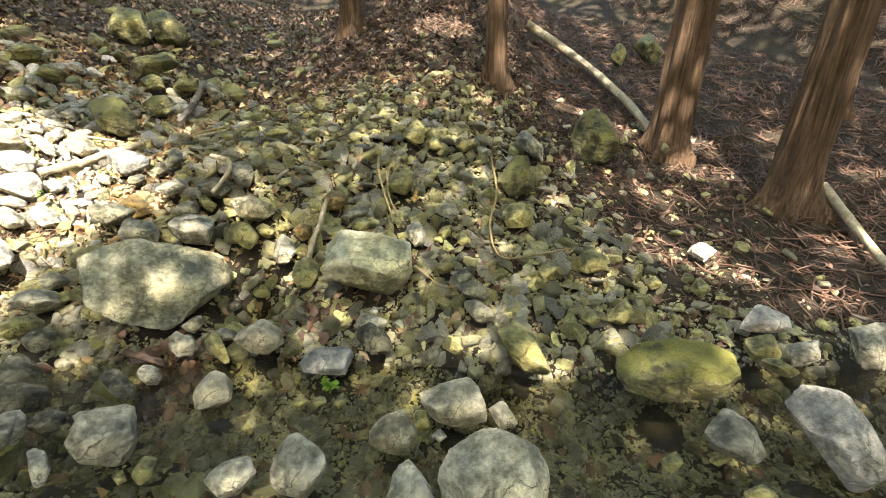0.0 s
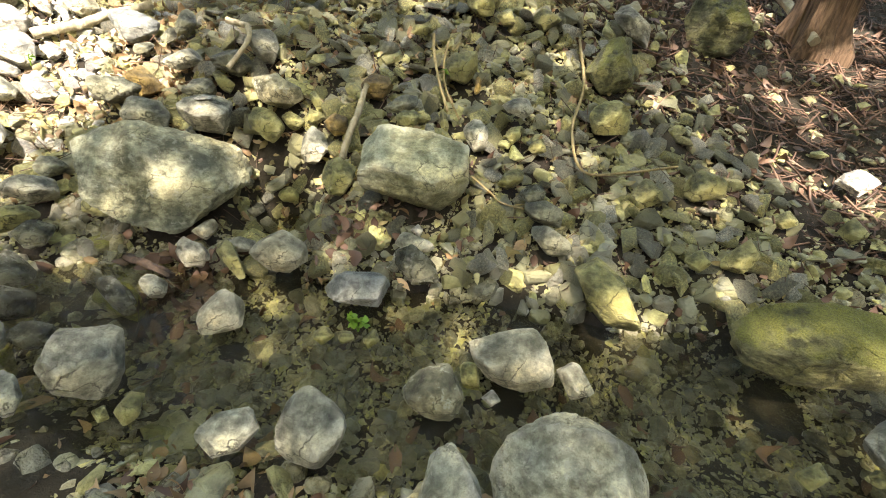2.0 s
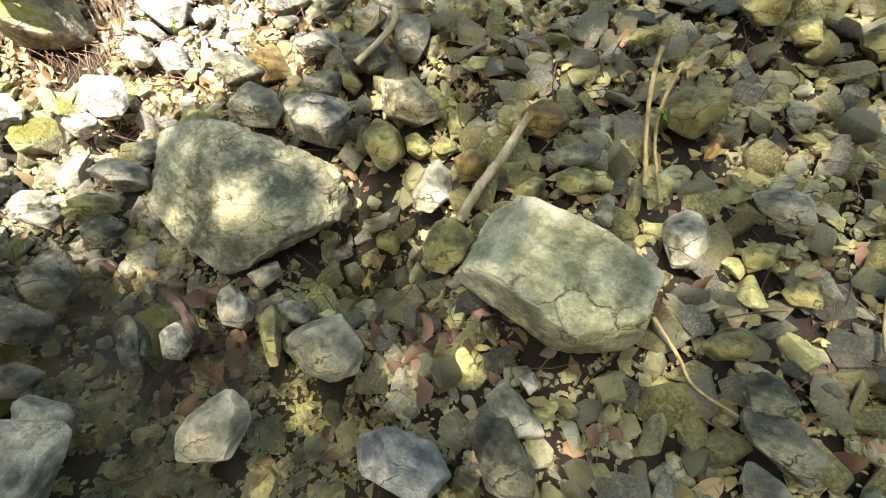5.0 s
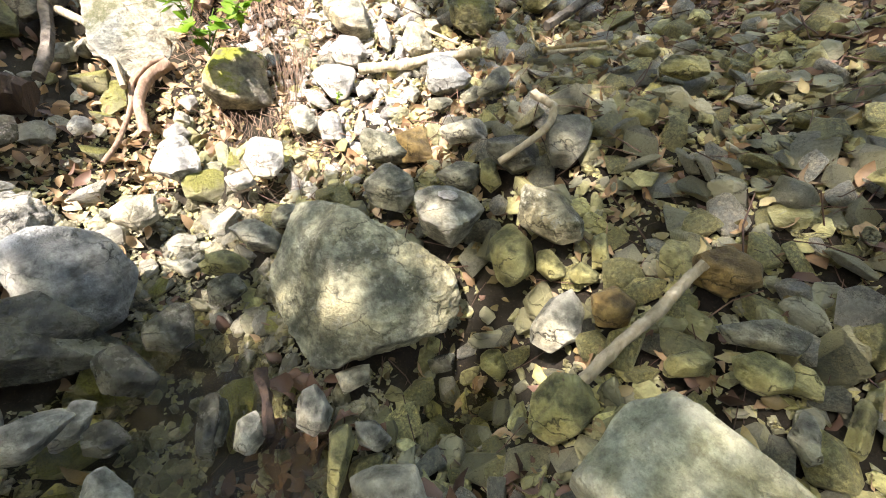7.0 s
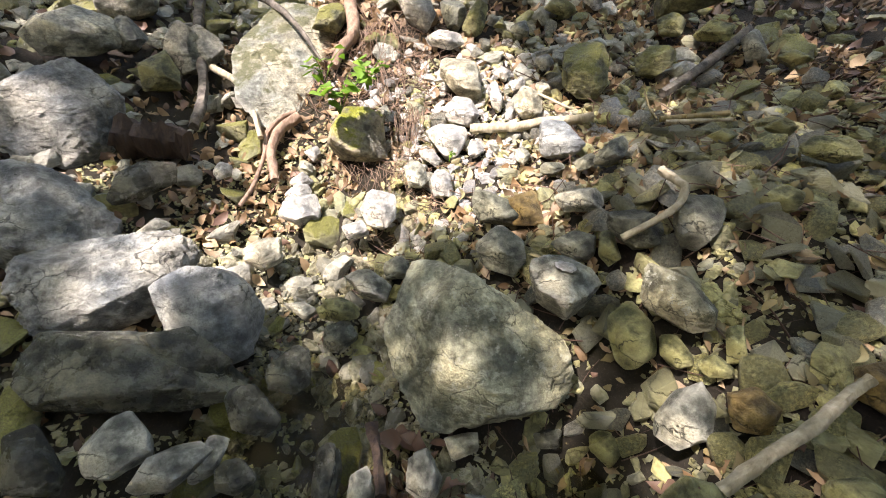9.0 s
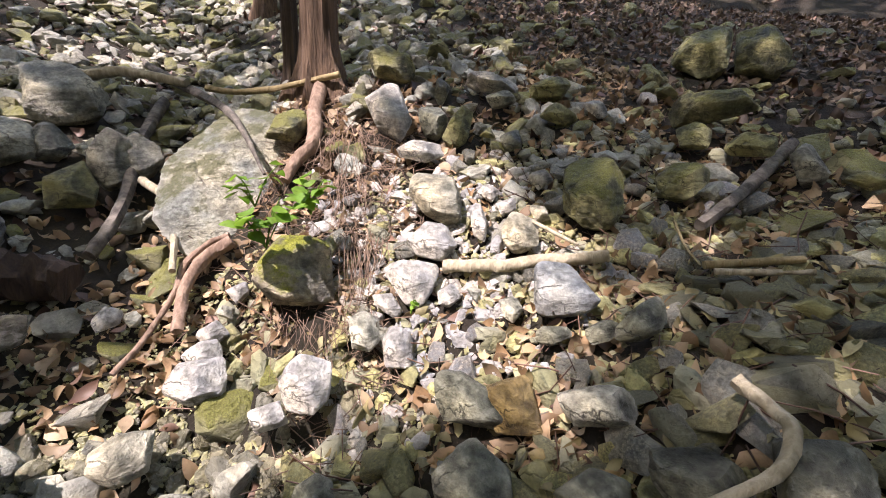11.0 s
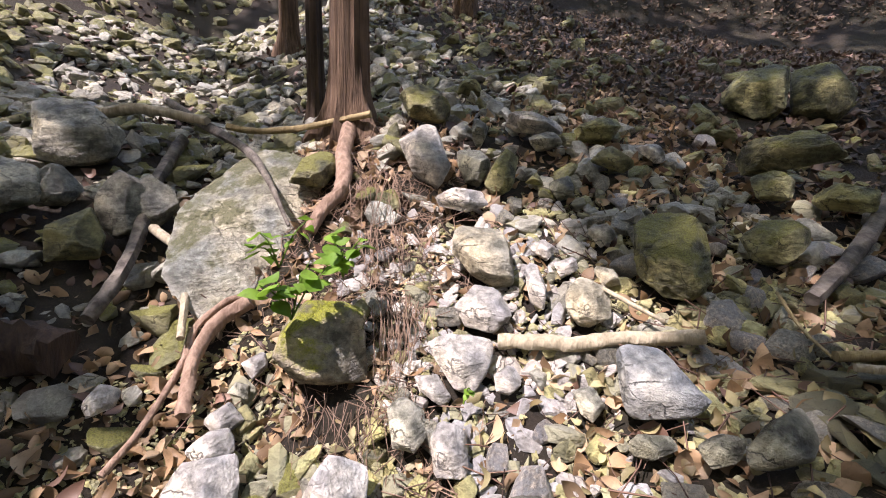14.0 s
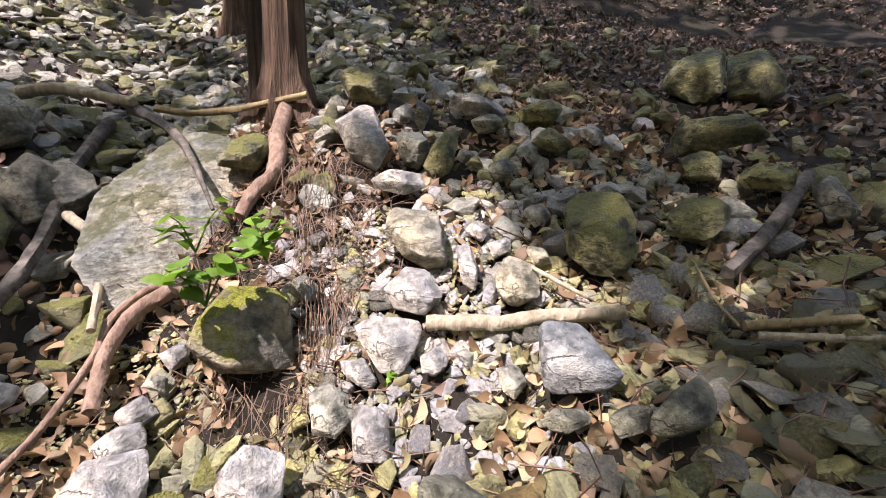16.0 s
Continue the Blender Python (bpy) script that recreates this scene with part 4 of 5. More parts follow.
rock("stone", "olive-green stone on the bank, tinted for algae and leaf-filtered light", olive, (0.80, 2.80, 0.28), -107, 43, 0.55, [(-10, -3), (-3, 10), (7, 8), (8, -3), (-3, -11)])
rock("stone", "olive-green stone on the bank, tinted for algae and leaf-filtered light", olive, (1.13, 2.93, 0.29), -113, 44, 0.55, [(-15, -4), (-5, 9), (10, 8), (12, -3), (-3, -10)])
rock("stone", "olive-green stone on the bank, tinted for algae and leaf-filtered light", olive, (1.00, 2.43, 0.11), -114, 40, 0.55, [(-7, -2), (-1, 7), (6, 1), (2, -6)])
rock("stone", "olive-green stone on the bank, tinted for algae and leaf-filtered light", olive, (1.21, 2.46, 0.13), -119, 41, 0.55, [(-11, -8), (0, 12), (7, 4), (3, -7)])
rock("stone", "pale stone among dry leaves", pale, (2.11, 3.23, 0.26), -126, 46, 0.55, [(-12, -3), (-5, 8), (11, 4), (4, -9)])
rock("stone", "olive-green stone on the bank, tinted for algae and leaf-filtered light", olive, (0.62, 3.26, 0.53), -101, 47, 0.55, [(-16, 3), (-1, 13), (13, 4), (13, -8), (-8, -11)])
rock("stone", "moss-green weathered stone on the slope", mossy, (0.64, 3.69, 0.76), -100, 50, 0.55, [(-16, -6), (-6, 17), (9, 20), (16, -12), (-4, -20)])
rock("boulder", "moss-green weathered stone on the slope", mossy, (1.64, 4.79, 0.92), -110, 53, 0.55, [(-28, 4), (-15, 38), (10, 28), (28, -8), (14, -27), (-12, -33)])
rock("stone", "dull grey angular stone in the stream bed", grey, (0.84, 4.23, 0.94), -101, 52, 0.55, [(-15, 6), (-8, 21), (13, -2), (13, -18), (-3, -7)])
rock("stone", "olive-green stone on the bank, tinted for algae and leaf-filtered light", olive, (-0.71, 1.76, -0.02), -62, 33, 0.55, [(-5, 1), (2, 5), (5, -1), (-1, -4)])
rock("stone", "olive-green stone on the bank, tinted for algae and leaf-filtered light", olive, (-0.61, 1.77, -0.02), -65, 33, 0.55, [(-4, 1), (2, 4), (4, -2), (-2, -3)])
rock("stone", "olive-green stone on the bank, tinted for algae and leaf-filtered light", olive, (-0.50, 1.78, -0.02), -69, 32, 0.55, [(-4, 0), (2, 5), (4, -1), (-2, -4)])
rock("stone", "pale stone among dry leaves", pale, (0.03, 1.58, -0.05), -89, 29, 0.55, [(-4, 0), (0, 4), (4, 0), (0, -3)])
rock("stone", "pale stone among dry leaves", pale, (2.15, 2.44, 0.09), -130, 42, 0.55, [(-14, -10), (-8, 12), (10, 9), (14, -2), (-3, -9)])
rock("stone", "dull grey angular stone in the stream bed", grey, (2.65, 2.24, 0.05), -139, 42, 0.55, [(-13, 8), (2, 20), (11, -12), (-1, -15)])
rock("stone", "olive-green stone on the bank, tinted for algae and leaf-filtered light", olive, (2.00, 2.23, 0.03), -131, 40, 0.55, [(-12, 1), (3, 12), (12, -3), (-3, -10)])
rock("stone", "dull grey angular stone in the stream bed", grey, (2.25, 2.22, 0.01), -135, 41, 0.55, [(-10, 1), (4, 12), (9, -1), (-3, -12)])
rock("stone", "olive-green stone on the bank, tinted for algae and leaf-filtered light", olive, (-0.24, 4.06, 1.09), -86, 52, 0.55, [(-15, 1), (1, 12), (11, -2), (3, -11)])
rock("stone", "olive-green stone on the bank, tinted for algae and leaf-filtered light", olive, (2.92, 8.04, 1.89), -110, 57, 0.55, [(-14, -6), (-4, 26), (12, 5), (6, -25)])
rock("stone", "moss-green weathered stone on the slope", mossy, (3.53, 8.27, 1.98), -113, 57, 0.55, [(-30, 7), (-6, 35), (22, -4), (13, -37)])
rock("stone", "olive-green stone on the bank, tinted for algae and leaf-filtered light", olive, (0.19, 4.01, 0.98), -92, 51, 0.55, [(-11, 0), (-1, 9), (12, 0), (0, -9)])
rock("stone", "olive-green stone on the bank, tinted for algae and leaf-filtered light", olive, (1.10, 1.45, -0.05), -125, 32, 0.55, [(-5, -3), (0, 6), (4, 2), (1, -5)])
rock("stone", "olive-green stone on the bank, tinted for algae and leaf-filtered light", olive, (1.33, 1.48, -0.06), -130, 33, 0.55, [(-4, -3), (-2, 3), (4, 3), (1, -3)])
rock("stone", "olive-green stone on the bank, tinted for algae and leaf-filtered light", olive, (1.36, 1.27, -0.01), -135, 33, 0.55, [(-5, -3), (0, 5), (7, 3), (-2, -6)])
rock("stone", "olive-green stone on the bank, tinted for algae and leaf-filtered light", olive, (2.02, 2.09, -0.00), -133, 39, 0.55, [(-13, -2), (-4, 4), (10, 2), (6, -4)])
rock("stone", "olive-green stone on the bank, tinted for algae and leaf-filtered light", olive, (1.58, 2.85, 0.16), -118, 42, 0.55, [(-7, -1), (0, 7), (7, 0), (0, -6)])
rock("stone", "olive-green stone on the bank, tinted for algae and leaf-filtered light", olive, (1.91, 2.82, 0.14), -123, 43, 0.55, [(-7, -2), (-2, 9), (8, 1), (2, -8)])
rock("boulder", "dark wet bedrock ledge above the water", wet, (-2.25, 1.16, 0.30), 15, 36, 0.4, [(-37, 32), (-14, 20), (20, 6), (42, -18), (38, -34), (13, -26), (-9, -14), (-41, 6)])
rock("stone", "dark wet stone at the water edge", wet, (-2.23, 1.35, 0.30), 11, 35, 0.55, [(-15, 15), (4, 12), (16, -10), (6, -15), (-10, -2)])
rock("stone", "dark wet stone at the water edge", wet, (-1.95, 1.55, 0.17), 6, 30, 0.55, [(-8, 13), (4, 11), (10, -6), (2, -13), (-8, -4)])
rock("boulder", "dark wet stone at the water edge", wet, (-1.96, 0.93, 0.28), 30, 33, 0.55, [(1, 20), (6, 12), (4, -10), (0, -15), (-10, -5)])
rock("stone", "dark wet stone at the water edge", wet, (-1.75, 1.46, 0.11), 11, 27, 0.55, [(-4, 8), (5, 5), (7, -5), (-1, -6), (-6, -1)])


# ---- wood ----
def tube(points, radii, sides=10, rough=0.12, seed=0, closed=True):
    """A round, slightly knobbly limb through the points."""
    rng = np.random.default_rng(seed + 5)
    p = np.array(points, float)
    k = np.linspace(0, len(p) - 1, max(8, 6 * (len(p) - 1)) + 1)
    i = np.clip(k.astype(int), 0, len(p) - 2)
    f = (k - i)[:, None]
    pad = np.vstack([2 * p[0] - p[1], p, 2 * p[-1] - p[-2]])
    a, b, c, d = pad[i], pad[i + 1], pad[i + 2], pad[i + 3]
    line = 0.5 * (2 * b + (c - a) * f + (2 * a - 5 * b + 4 * c - d) * f ** 2 + (3 * b - a - 3 * c + d) * f ** 3)
    rad = np.interp(k, np.linspace(0, len(p) - 1, len(radii)), radii)
    way = np.gradient(line, axis=0)
    way /= np.linalg.norm(way, axis=1)[:, None]
    side = np.cross(way, (0.31, 0.17, 0.93))
    side /= np.linalg.norm(side, axis=1)[:, None]
    other = np.cross(way, side)
    verts, faces = [], []
    lump = rng.uniform(1 - rough, 1 + rough, (len(line), sides))
    lump = (lump + np.roll(lump, 1, 0)) / 2
    for j in range(len(line)):
        for s in range(sides):
            ang = 2 * math.pi * s / sides
            verts.append(line[j] + (side[j] * math.cos(ang) + other[j] * math.sin(ang)) * rad[j] * lump[j, s])
    for j in range(len(line) - 1):
        for s in range(sides):
            q = (s + 1) % sides
            faces.append((j * sides + s, j * sides + q, (j + 1) * sides + q, (j + 1) * sides + s))
    faces.append(tuple(range(sides))[::-1])
    faces.append(tuple((len(line) - 1) * sides + s for s in range(sides)))
    return [tuple(v) for v in verts], faces


COUNT = [0]


def branch(name, label, material, points, radius, tip):
    COUNT[0] += 1
    o = Vector(points[0])
    v, f = tube([Vector(q) - o for q in points], [radius, tip], 11, 0.5 if material is rotten else 0.22, COUNT[0])
    ob = new(name, mesh_object(name, v, f, material, True, 50))
    ob.location = o
    return tagged(ob, label, name.replace("_", " "), "dead wood of the gully")


def part(name, verts, faces, material, parent, label="", smooth=True):
    ob = new(name, mesh_object(name, verts, faces, material, smooth, 50))
    ob.parent = parent
    return tagged(ob, label)


def trunk_shape(height, radius, lean, seed, flare=0.9):
    """A fluted cedar trunk with buttressed roots."""
    rng = np.random.default_rng(seed)
    sides, rows = 40, 60
    ph = rng.uniform(0, 6.28, 5)
    verts, faces = [], []
    for j in range(rows):
        t = j / (rows - 1)
        h = height * t ** 1.7 - 0.25
        r0 = radius * (1 - 0.45 * t)
        for s in range(sides):
            a = 2 * math.pi * s / sides
            foot = math.exp(-max(h, 0) / 0.16) * flare
            star = max(0, math.cos(a * 5 + ph[0])) ** 2 + 0.4 * math.cos(a * 3 + ph[1])
            r = r0 * (1 + 0.06 * math.cos(a * 9 + ph[2] + h * 0.9) + 0.045 * math.cos(a * 17 + ph[3] - h * 1.6) + foot * (0.35 + 0.75 * star))
            verts.append((r * math.cos(a) + lean[0] * max(h, 0), r * math.sin(a) + lean[1] * max(h, 0), h))
    for j in range(rows - 1):
        for s in range(sides):
            q = (s + 1) % sides
            faces.append((j * sides + s, j * sides + q, (j + 1) * sides + q, (j + 1) * sides + s))
    return verts, faces


TREES = []


def tree(x, y, radius, height, label, material, lean=(0, 0), flare=0.9):
    base = new("tree")
    base.location = (x, y, gz(x, y) - 0.02)
    tagged(base, label, "tree", "trees of the gully")
    v, f = trunk_shape(height, radius, lean, len(TREES) + 3, flare)
    part("trunk", v, f, material, base)
    for k in range(5):
        a = k * 2.4 + len(TREES)
        h = height * (0.66 + 0.07 * k)
        top = Vector((lean[0] * h, lean[1] * h, h))
        out = Vector((math.cos(a), math.sin(a), 0.35))
        v, f = tube([top, top + out * 0.9, top + out * 2.0 + Vector((0, 0, 0.3))], [radius * 0.3, radius * 0.18, 0.012], 7, 0.1, k)
        part("limb", v, f, material, base)
    TREES.append((base, x, y))


tree(0.58, 5.44, 0.12, 14.0, "slim straight cedar with reddish bark on the slope", bark)
tree(-1.35, 6.76, 0.15, 14.7, "cedar with reddish peeling bark above the cobbles", bark)
tree(2.63, 5.21, 0.22, 15.5, "cedar with shredded red-brown bark on the needle slope", bark, (0.02, 0))
tree(3.45, 4.23, 0.21, 15.5, "leaning cedar with smooth brown bark on the needle slope", bark, (0.05, 0.02))
tree(-4.56, 2.80, 0.125, 14.0, "cedar with stringy bark and bare roots above the slab", bark, flare=1.3)
tree(-8.06, 2.77, 0.12, 14.0, "slim cedar behind the rooted tree", bark)
tree(-5.75, 2.75, 0.075, 12.4, "thin dark trunk behind the rooted tree", darkbark)
tree(-8.5, 5.5, 0.16, 14.0, "cedar far up the gully", bark)
tree(5.5, 6.5, 0.18, 15.5, "cedar up the needle slope", bark)
# these three are added out of view to carry part of the leaf roof
tree(-7.5, -1.5, 0.16, 15.5, "unseen cedar added on the far side of the gully", bark)
tree(1.5, -3.0, 0.18, 15.5, "unseen cedar added behind the path", bark)
tree(-6.2, -3.6, 0.18, 15.5, "unseen cedar added behind the path", bark)


# ---- unseen crowns added for shade ----
# gaps left in the added leaf roof: x, y, half length, half width on the ground
GAPS = [(-2.95, 3.05, 0.62, 0.40), (-3.88, 2.36, 0.32, 0.26), (-3.9, 2.12, 0.55, 0.32), (-3.25, 1.95, 0.2, 0.12), (-11.5, -0.3, 1.5, 1.2), (-3.1, 1.75, 0.14, 0.10), (-2.8, 1.6, 0.1, 0.08), (-2.70, 1.36, 0.26, 0.2), (-2.95, 2.5, 0.2, 0.2), (-3.6, 0.9, 0.1, 0.1), (-2.8, 2.12, 0.2, 0.2), (-3.4, 2.55, 0.35, 0.3),
        (-4.2, 2.75, 0.3, 0.5), (-3.9, 3.4, 0.12, 0.10), (-7.6, 1.2, 1.0, 0.7), (-9.0, 2.8, 0.9, 0.8), (2.9, 4.75, 0.25, 0.05),
        (1.9, 3.4, 0.16, 0.08), (2.3, 5.6, 0.12, 0.06), (0.0, 6.3, 0.25, 0.12), (4.2, 5.6, 0.25, 0.05), (2.35, 3.2, 0.10, 0.08),
        (3.6, 3.5, 0.15, 0.04), (-4.9, 0.9, 0.25, 0.2), (-5.0, 4.6, 0.1, 0.3), (0.9, 3.75, 0.06, 0.05),
        (3.2, 5.3, 0.16, 0.05), (3.9, 4.6, 0.12, 0.03), (2.2, 4.2, 0.1, 0.06), (4.8, 4.9, 0.15, 0.04), (1.6, 5.9, 0.2, 0.06), (3.3, 6.4, 0.2, 0.04), (2.9, 2.9, 0.12, 0.03), (-9.5, 0.2, 1.2, 0.8), (-2.6, 6.6, 0.1, 0.05)]


def crowns():
    """Leaves added overhead, out of view, to shade the ground; the sun comes through where they part."""
    rng = np.random.default_rng(9)
    shapes = leaf_shapes(8, 61, 0, 4)
    gx, gy = np.meshgrid(np.linspace(-15, 15, 176), np.linspace(-4, 18, 130))
    gx, gy = (gx + rng.uniform(-0.1, 0.1, gx.shape)).ravel(), (gy + rng.uniform(-0.1, 0.1, gy.shape)).ravel()
    near = (gx > -6) & (gx < 7) & (gy > -1) & (gy < 9)
    gx, gy = gx[~near], gy[~near]
    long = np.full(len(gx), 0.45)
    nx, ny = np.meshgrid(np.linspace(-6, 7, 131), np.linspace(-1, 9, 101))
    gx = np.concatenate([gx, (nx + rng.uniform(-0.08, 0.08, nx.shape)).ravel()])
    gy = np.concatenate([gy, (ny + rng.uniform(-0.08, 0.08, ny.shape)).ravel()])
    long = np.concatenate([long, np.full(nx.size, 0.345)])
    count = len(gx)
    edge = rng.uniform(0.75, 1.15, count)
    ok = np.ones(count, bool)
    for cx, cy, a, b in GAPS:
        ok &= ((gx - cx) / (a + 0.12 + 0.2 * min(a, 0.5))) ** 2 + ((gy - cy) / (b + 0.12 + 0.2 * min(a, 0.5))) ** 2 > edge
    gx, gy, long = gx[ok], gy[ok], long[ok]
    up = rng.uniform(12.0, 15.0, len(gx))
    z = np.array(ground_height(gx, gy))
    p = np.stack([gx, gy, z], -1) + np.array(SUN)[None] * (up / SUN.z)[:, None]
    bases = np.array([(x, y) for _, x, y in TREES])
    owner = ((p[:, None, :2] - bases[None]) ** 2).sum(2).argmin(1)
    for k, (base, x, y) in enumerate(TREES):
        sel = np.where(owner == k)[0]
        if not len(sel):
            continue
        verts, polys, n = [], [], 0
        for i in sel:
            s, faces = shapes[rng.integers(8)]
            s = s * long[i] * rng.uniform(0.8, 1.2) * (1, 0.9, 1)
            verts.append(s @ turn(rng, 0.45).T + p[i] - np.array(base.location))
            polys.extend([tuple(q + n for q in f) for f in faces])
            n += len(s)
        part("crown", np.concatenate(verts).tolist(), polys, canopy_leaf, base, "unseen leafy crown added to shade the gully", True)


crowns()


# ---- living plants ----
def seedling(name, label, place, stems, leaf, spread, seed):
    rng = np.random.default_rng(seed)
    base = new(name)
    base.location = place
    tagged(base, label, "plant")
    shapes = leaf_shapes(6, seed)
    for k in range(stems):
        a = rng.uniform(0, 6.28)
        tip = Vector((math.cos(a) * spread * rng.uniform(0.3, 1), math.sin(a) * spread * rng.uniform(0.3, 1), spread * rng.uniform(0.5, 1.3)))
        v, f = tube([Vector((0, 0, -0.02)), tip * 0.5 + Vector((0, 0, 0.02)), tip], [0.004, 0.003, 0.002], 6, 0.1, k)
        part("stem", v, f, green_leaf, base)
        for j in range(5):
            s, faces = shapes[rng.integers(6)]
            s = s * leaf * rng.uniform(0.7, 1.2) * (1, 1.5, 0.5)
            s = s + (0.5 * leaf, 0, 0)
            q = s @ np.array(Euler((rng.normal(0, 0.3), rng.normal(0, 0.4), rng.uniform(0, 6.28))).to_matrix()).T + np.array(tip) * (0.55 + 0.1 * j)
            part("leaf", q.tolist(), faces, green_leaf, base)


STONES = [o for o in scene.objects if o.name.startswith(("boulder", "stone", "slate"))]


def lichen_spot(host, at, size):
    """A crust of pale lichen on a stone's upper face."""
    dirs, faces = BALLS[3]
    top = max((v.co for v in host.data.vertices), key=lambda c: c.z * 1.2 - c.xy.length)
    lump = np.array([1 + 0.35 * noise.noise(Vector(d) * 2.5) for d in dirs])
    verts = dirs * lump[:, None] * (size, size * 0.8, 0.008) + np.array(top)
    ob = part("lichen", verts.tolist(), faces, white, host, "white crust of lichen")


def rootlets(label, top, low, count, thick, seed):
    """Fine hanging roots between a line under the sod (top) and a line on the ground (low)."""
    rng = np.random.default_rng(seed)
    verts, faces, n = [], [], 0
    for k in range(count):
        s, e = rng.uniform(), rng.uniform()
        a = Vector(top[0]).lerp(Vector(top[1]), s) + Vector(rng.normal(0, 0.03, 3))
        b = Vector(low[0]).lerp(Vector(low[1]), min(1, max(0, s + rng.normal(0, 0.25))))
        b = a.lerp(b, 0.4 + 0.6 * e)
        mid = a.lerp(b, 0.5) + Vector(rng.normal(0, 0.02, 3)) + Vector((0.02, 0, 0.02))
        v, f = tube([a, mid, b + Vector(rng.normal(0, 0.01, 3))], [thick, thick * 0.5], 4, 0.1, k)
        verts += v
        faces += [tuple(q + n for q in g) for g in f]
        n += len(v)
    return tagged(new("rootlets", mesh_object("rootlets", verts, faces, root)), label, "roots", kind="stuff")


branch("fallen_stick", "bleached crooked stick lying on stones", deadwood, [(-0.92, 2.73, 0.38), (-0.9, 2.84, 0.49), (-0.88, 2.96, 0.57), (-0.88, 3.08, 0.64), (-0.87, 3.14, 0.69)], 0.0200, 0.0165)
branch("log", "weathered log half buried in dry leaves", deadwood, [(-2.88, 2.99, 0.91), (-2.79, 3.11, 0.93), (-2.7, 3.21, 0.95), (-2.64, 3.31, 0.98), (-2.56, 3.44, 1.0), (-2.47, 3.55, 1.03)], 0.0294, 0.0241)
branch("tree_root", "exposed reddish tree root", root, [(-4.43, 2.76, 1.69), (-4.16, 2.67, 1.52), (-3.96, 2.62, 1.36), (-3.91, 2.52, 1.27), (-3.84, 2.43, 1.16)], 0.0516, 0.0328)
branch("tree_root", "exposed smooth root over the slab", root, [(-3.65, 2.13, 0.89), (-3.63, 1.99, 0.81), (-3.51, 1.91, 0.73), (-3.38, 1.89, 0.67), (-3.26, 1.88, 0.61)], 0.0336, 0.0245)
branch("tree_root", "thin exposed root over the slab", root, [(-3.68, 2.12, 0.91), (-3.7, 2.02, 0.87), (-3.63, 1.91, 0.8), (-3.5, 1.87, 0.72), (-3.36, 1.81, 0.65), (-3.22, 1.74, 0.59), (-3.11, 1.66, 0.54)], 0.0170, 0.0121)
branch("dead_branch", "lichen-covered dead branch leaning on the slab", barkgrey, [(-3.73, 1.5, 0.85), (-3.96, 1.57, 0.95), (-4.26, 1.61, 1.08), (-4.72, 1.62, 1.28), (-5.55, 1.71, 1.55)], 0.0308, 0.0413)
branch("dead_branch", "thick bleached broken branch lying across the rocks", deadwood, [(-5.7, 1.16, 1.71), (-5.53, 1.42, 1.76), (-5.35, 1.65, 1.74), (-5.15, 1.92, 1.69)], 0.044, 0.03)
branch("dead_branch", "mossy branch lying against the foot of the cedar", vine, [(-5.02, 2.05, 1.66), (-4.86, 2.25, 1.64), (-4.64, 2.49, 1.67), (-4.47, 2.68, 1.72), (-4.31, 2.87, 1.77)], 0.022, 0.019)
branch("dead_branch", "thin dead branch hanging over the slab", barkgrey, [(-13.24, -0.39, 3.49), (-9.07, 0.92, 2.25), (-5.79, 1.74, 1.74), (-4.61, 2.13, 1.55), (-4.08, 2.25, 1.41), (-3.71, 2.32, 1.22)], 0.0555, 0.0077)
branch("dead_branch", "thin broken branch over the slab", deadwood, [(-4.28, 1.68, 1.12), (-4.04, 1.82, 1.04), (-3.79, 1.86, 0.92), (-3.53, 1.86, 0.8)], 0.0251, 0.0154)
branch("fallen_branch", "grey fallen branch on mossy stones", barkgrey, [(-2.38, 3.95, 1.15), (-2.43, 4.24, 1.24), (-2.49, 4.51, 1.33), (-2.61, 4.94, 1.47)], 0.0275, 0.0330)
branch("forked_stick", "crooked bleached stick resting on slate stones", deadwood, [(-1.74, 3.22, 1.0), (-1.66, 3.22, 0.98), (-1.6, 3.2, 0.97), (-1.58, 3.13, 0.9), (-1.65, 2.98, 0.78)], 0.0182, 0.0135)
branch("vine", "thin pale vine hanging over the stones", vine, [(0.44, 3.93, 0.87), (0.46, 3.51, 0.66), (0.38, 3.13, 0.5), (0.44, 2.85, 0.36), (0.72, 2.94, 0.34), (1.01, 3.07, 0.34)], 0.0095, 0.0066)
branch("vine", "thin dry vine stem standing among stones", vine, [(-0.54, 3.62, 0.91), (-0.51, 3.46, 0.82), (-0.44, 3.24, 0.7), (-0.36, 3.04, 0.59)], 0.0107, 0.0066)
branch("vine", "thin dry stem among stones", vine, [(-0.44, 3.6, 0.87), (-0.44, 3.41, 0.77), (-0.4, 3.24, 0.67), (-0.29, 3.03, 0.55)], 0.0080, 0.0050)
branch("twig", "thin dark twig crossing wet pebbles", vine, [(-0.17, 2.69, 0.35), (-0.07, 2.63, 0.3), (0.0, 2.57, 0.27), (0.12, 2.56, 0.25)], 0.0057, 0.0046)
branch("fallen_pole", "straight fallen pole propped on the slope", deadwood, [(1.35, 8.1, 2.32), (2.07, 7.53, 1.79), (2.42, 6.31, 1.29), (2.5, 4.92, 0.79)], 0.0761, 0.0411)
branch("fallen_pole", "fallen pole leaning on the slope", deadwood, [(3.89, 4.37, 0.53), (3.75, 3.77, 0.33), (3.56, 3.14, 0.17)], 0.0468, 0.0311)
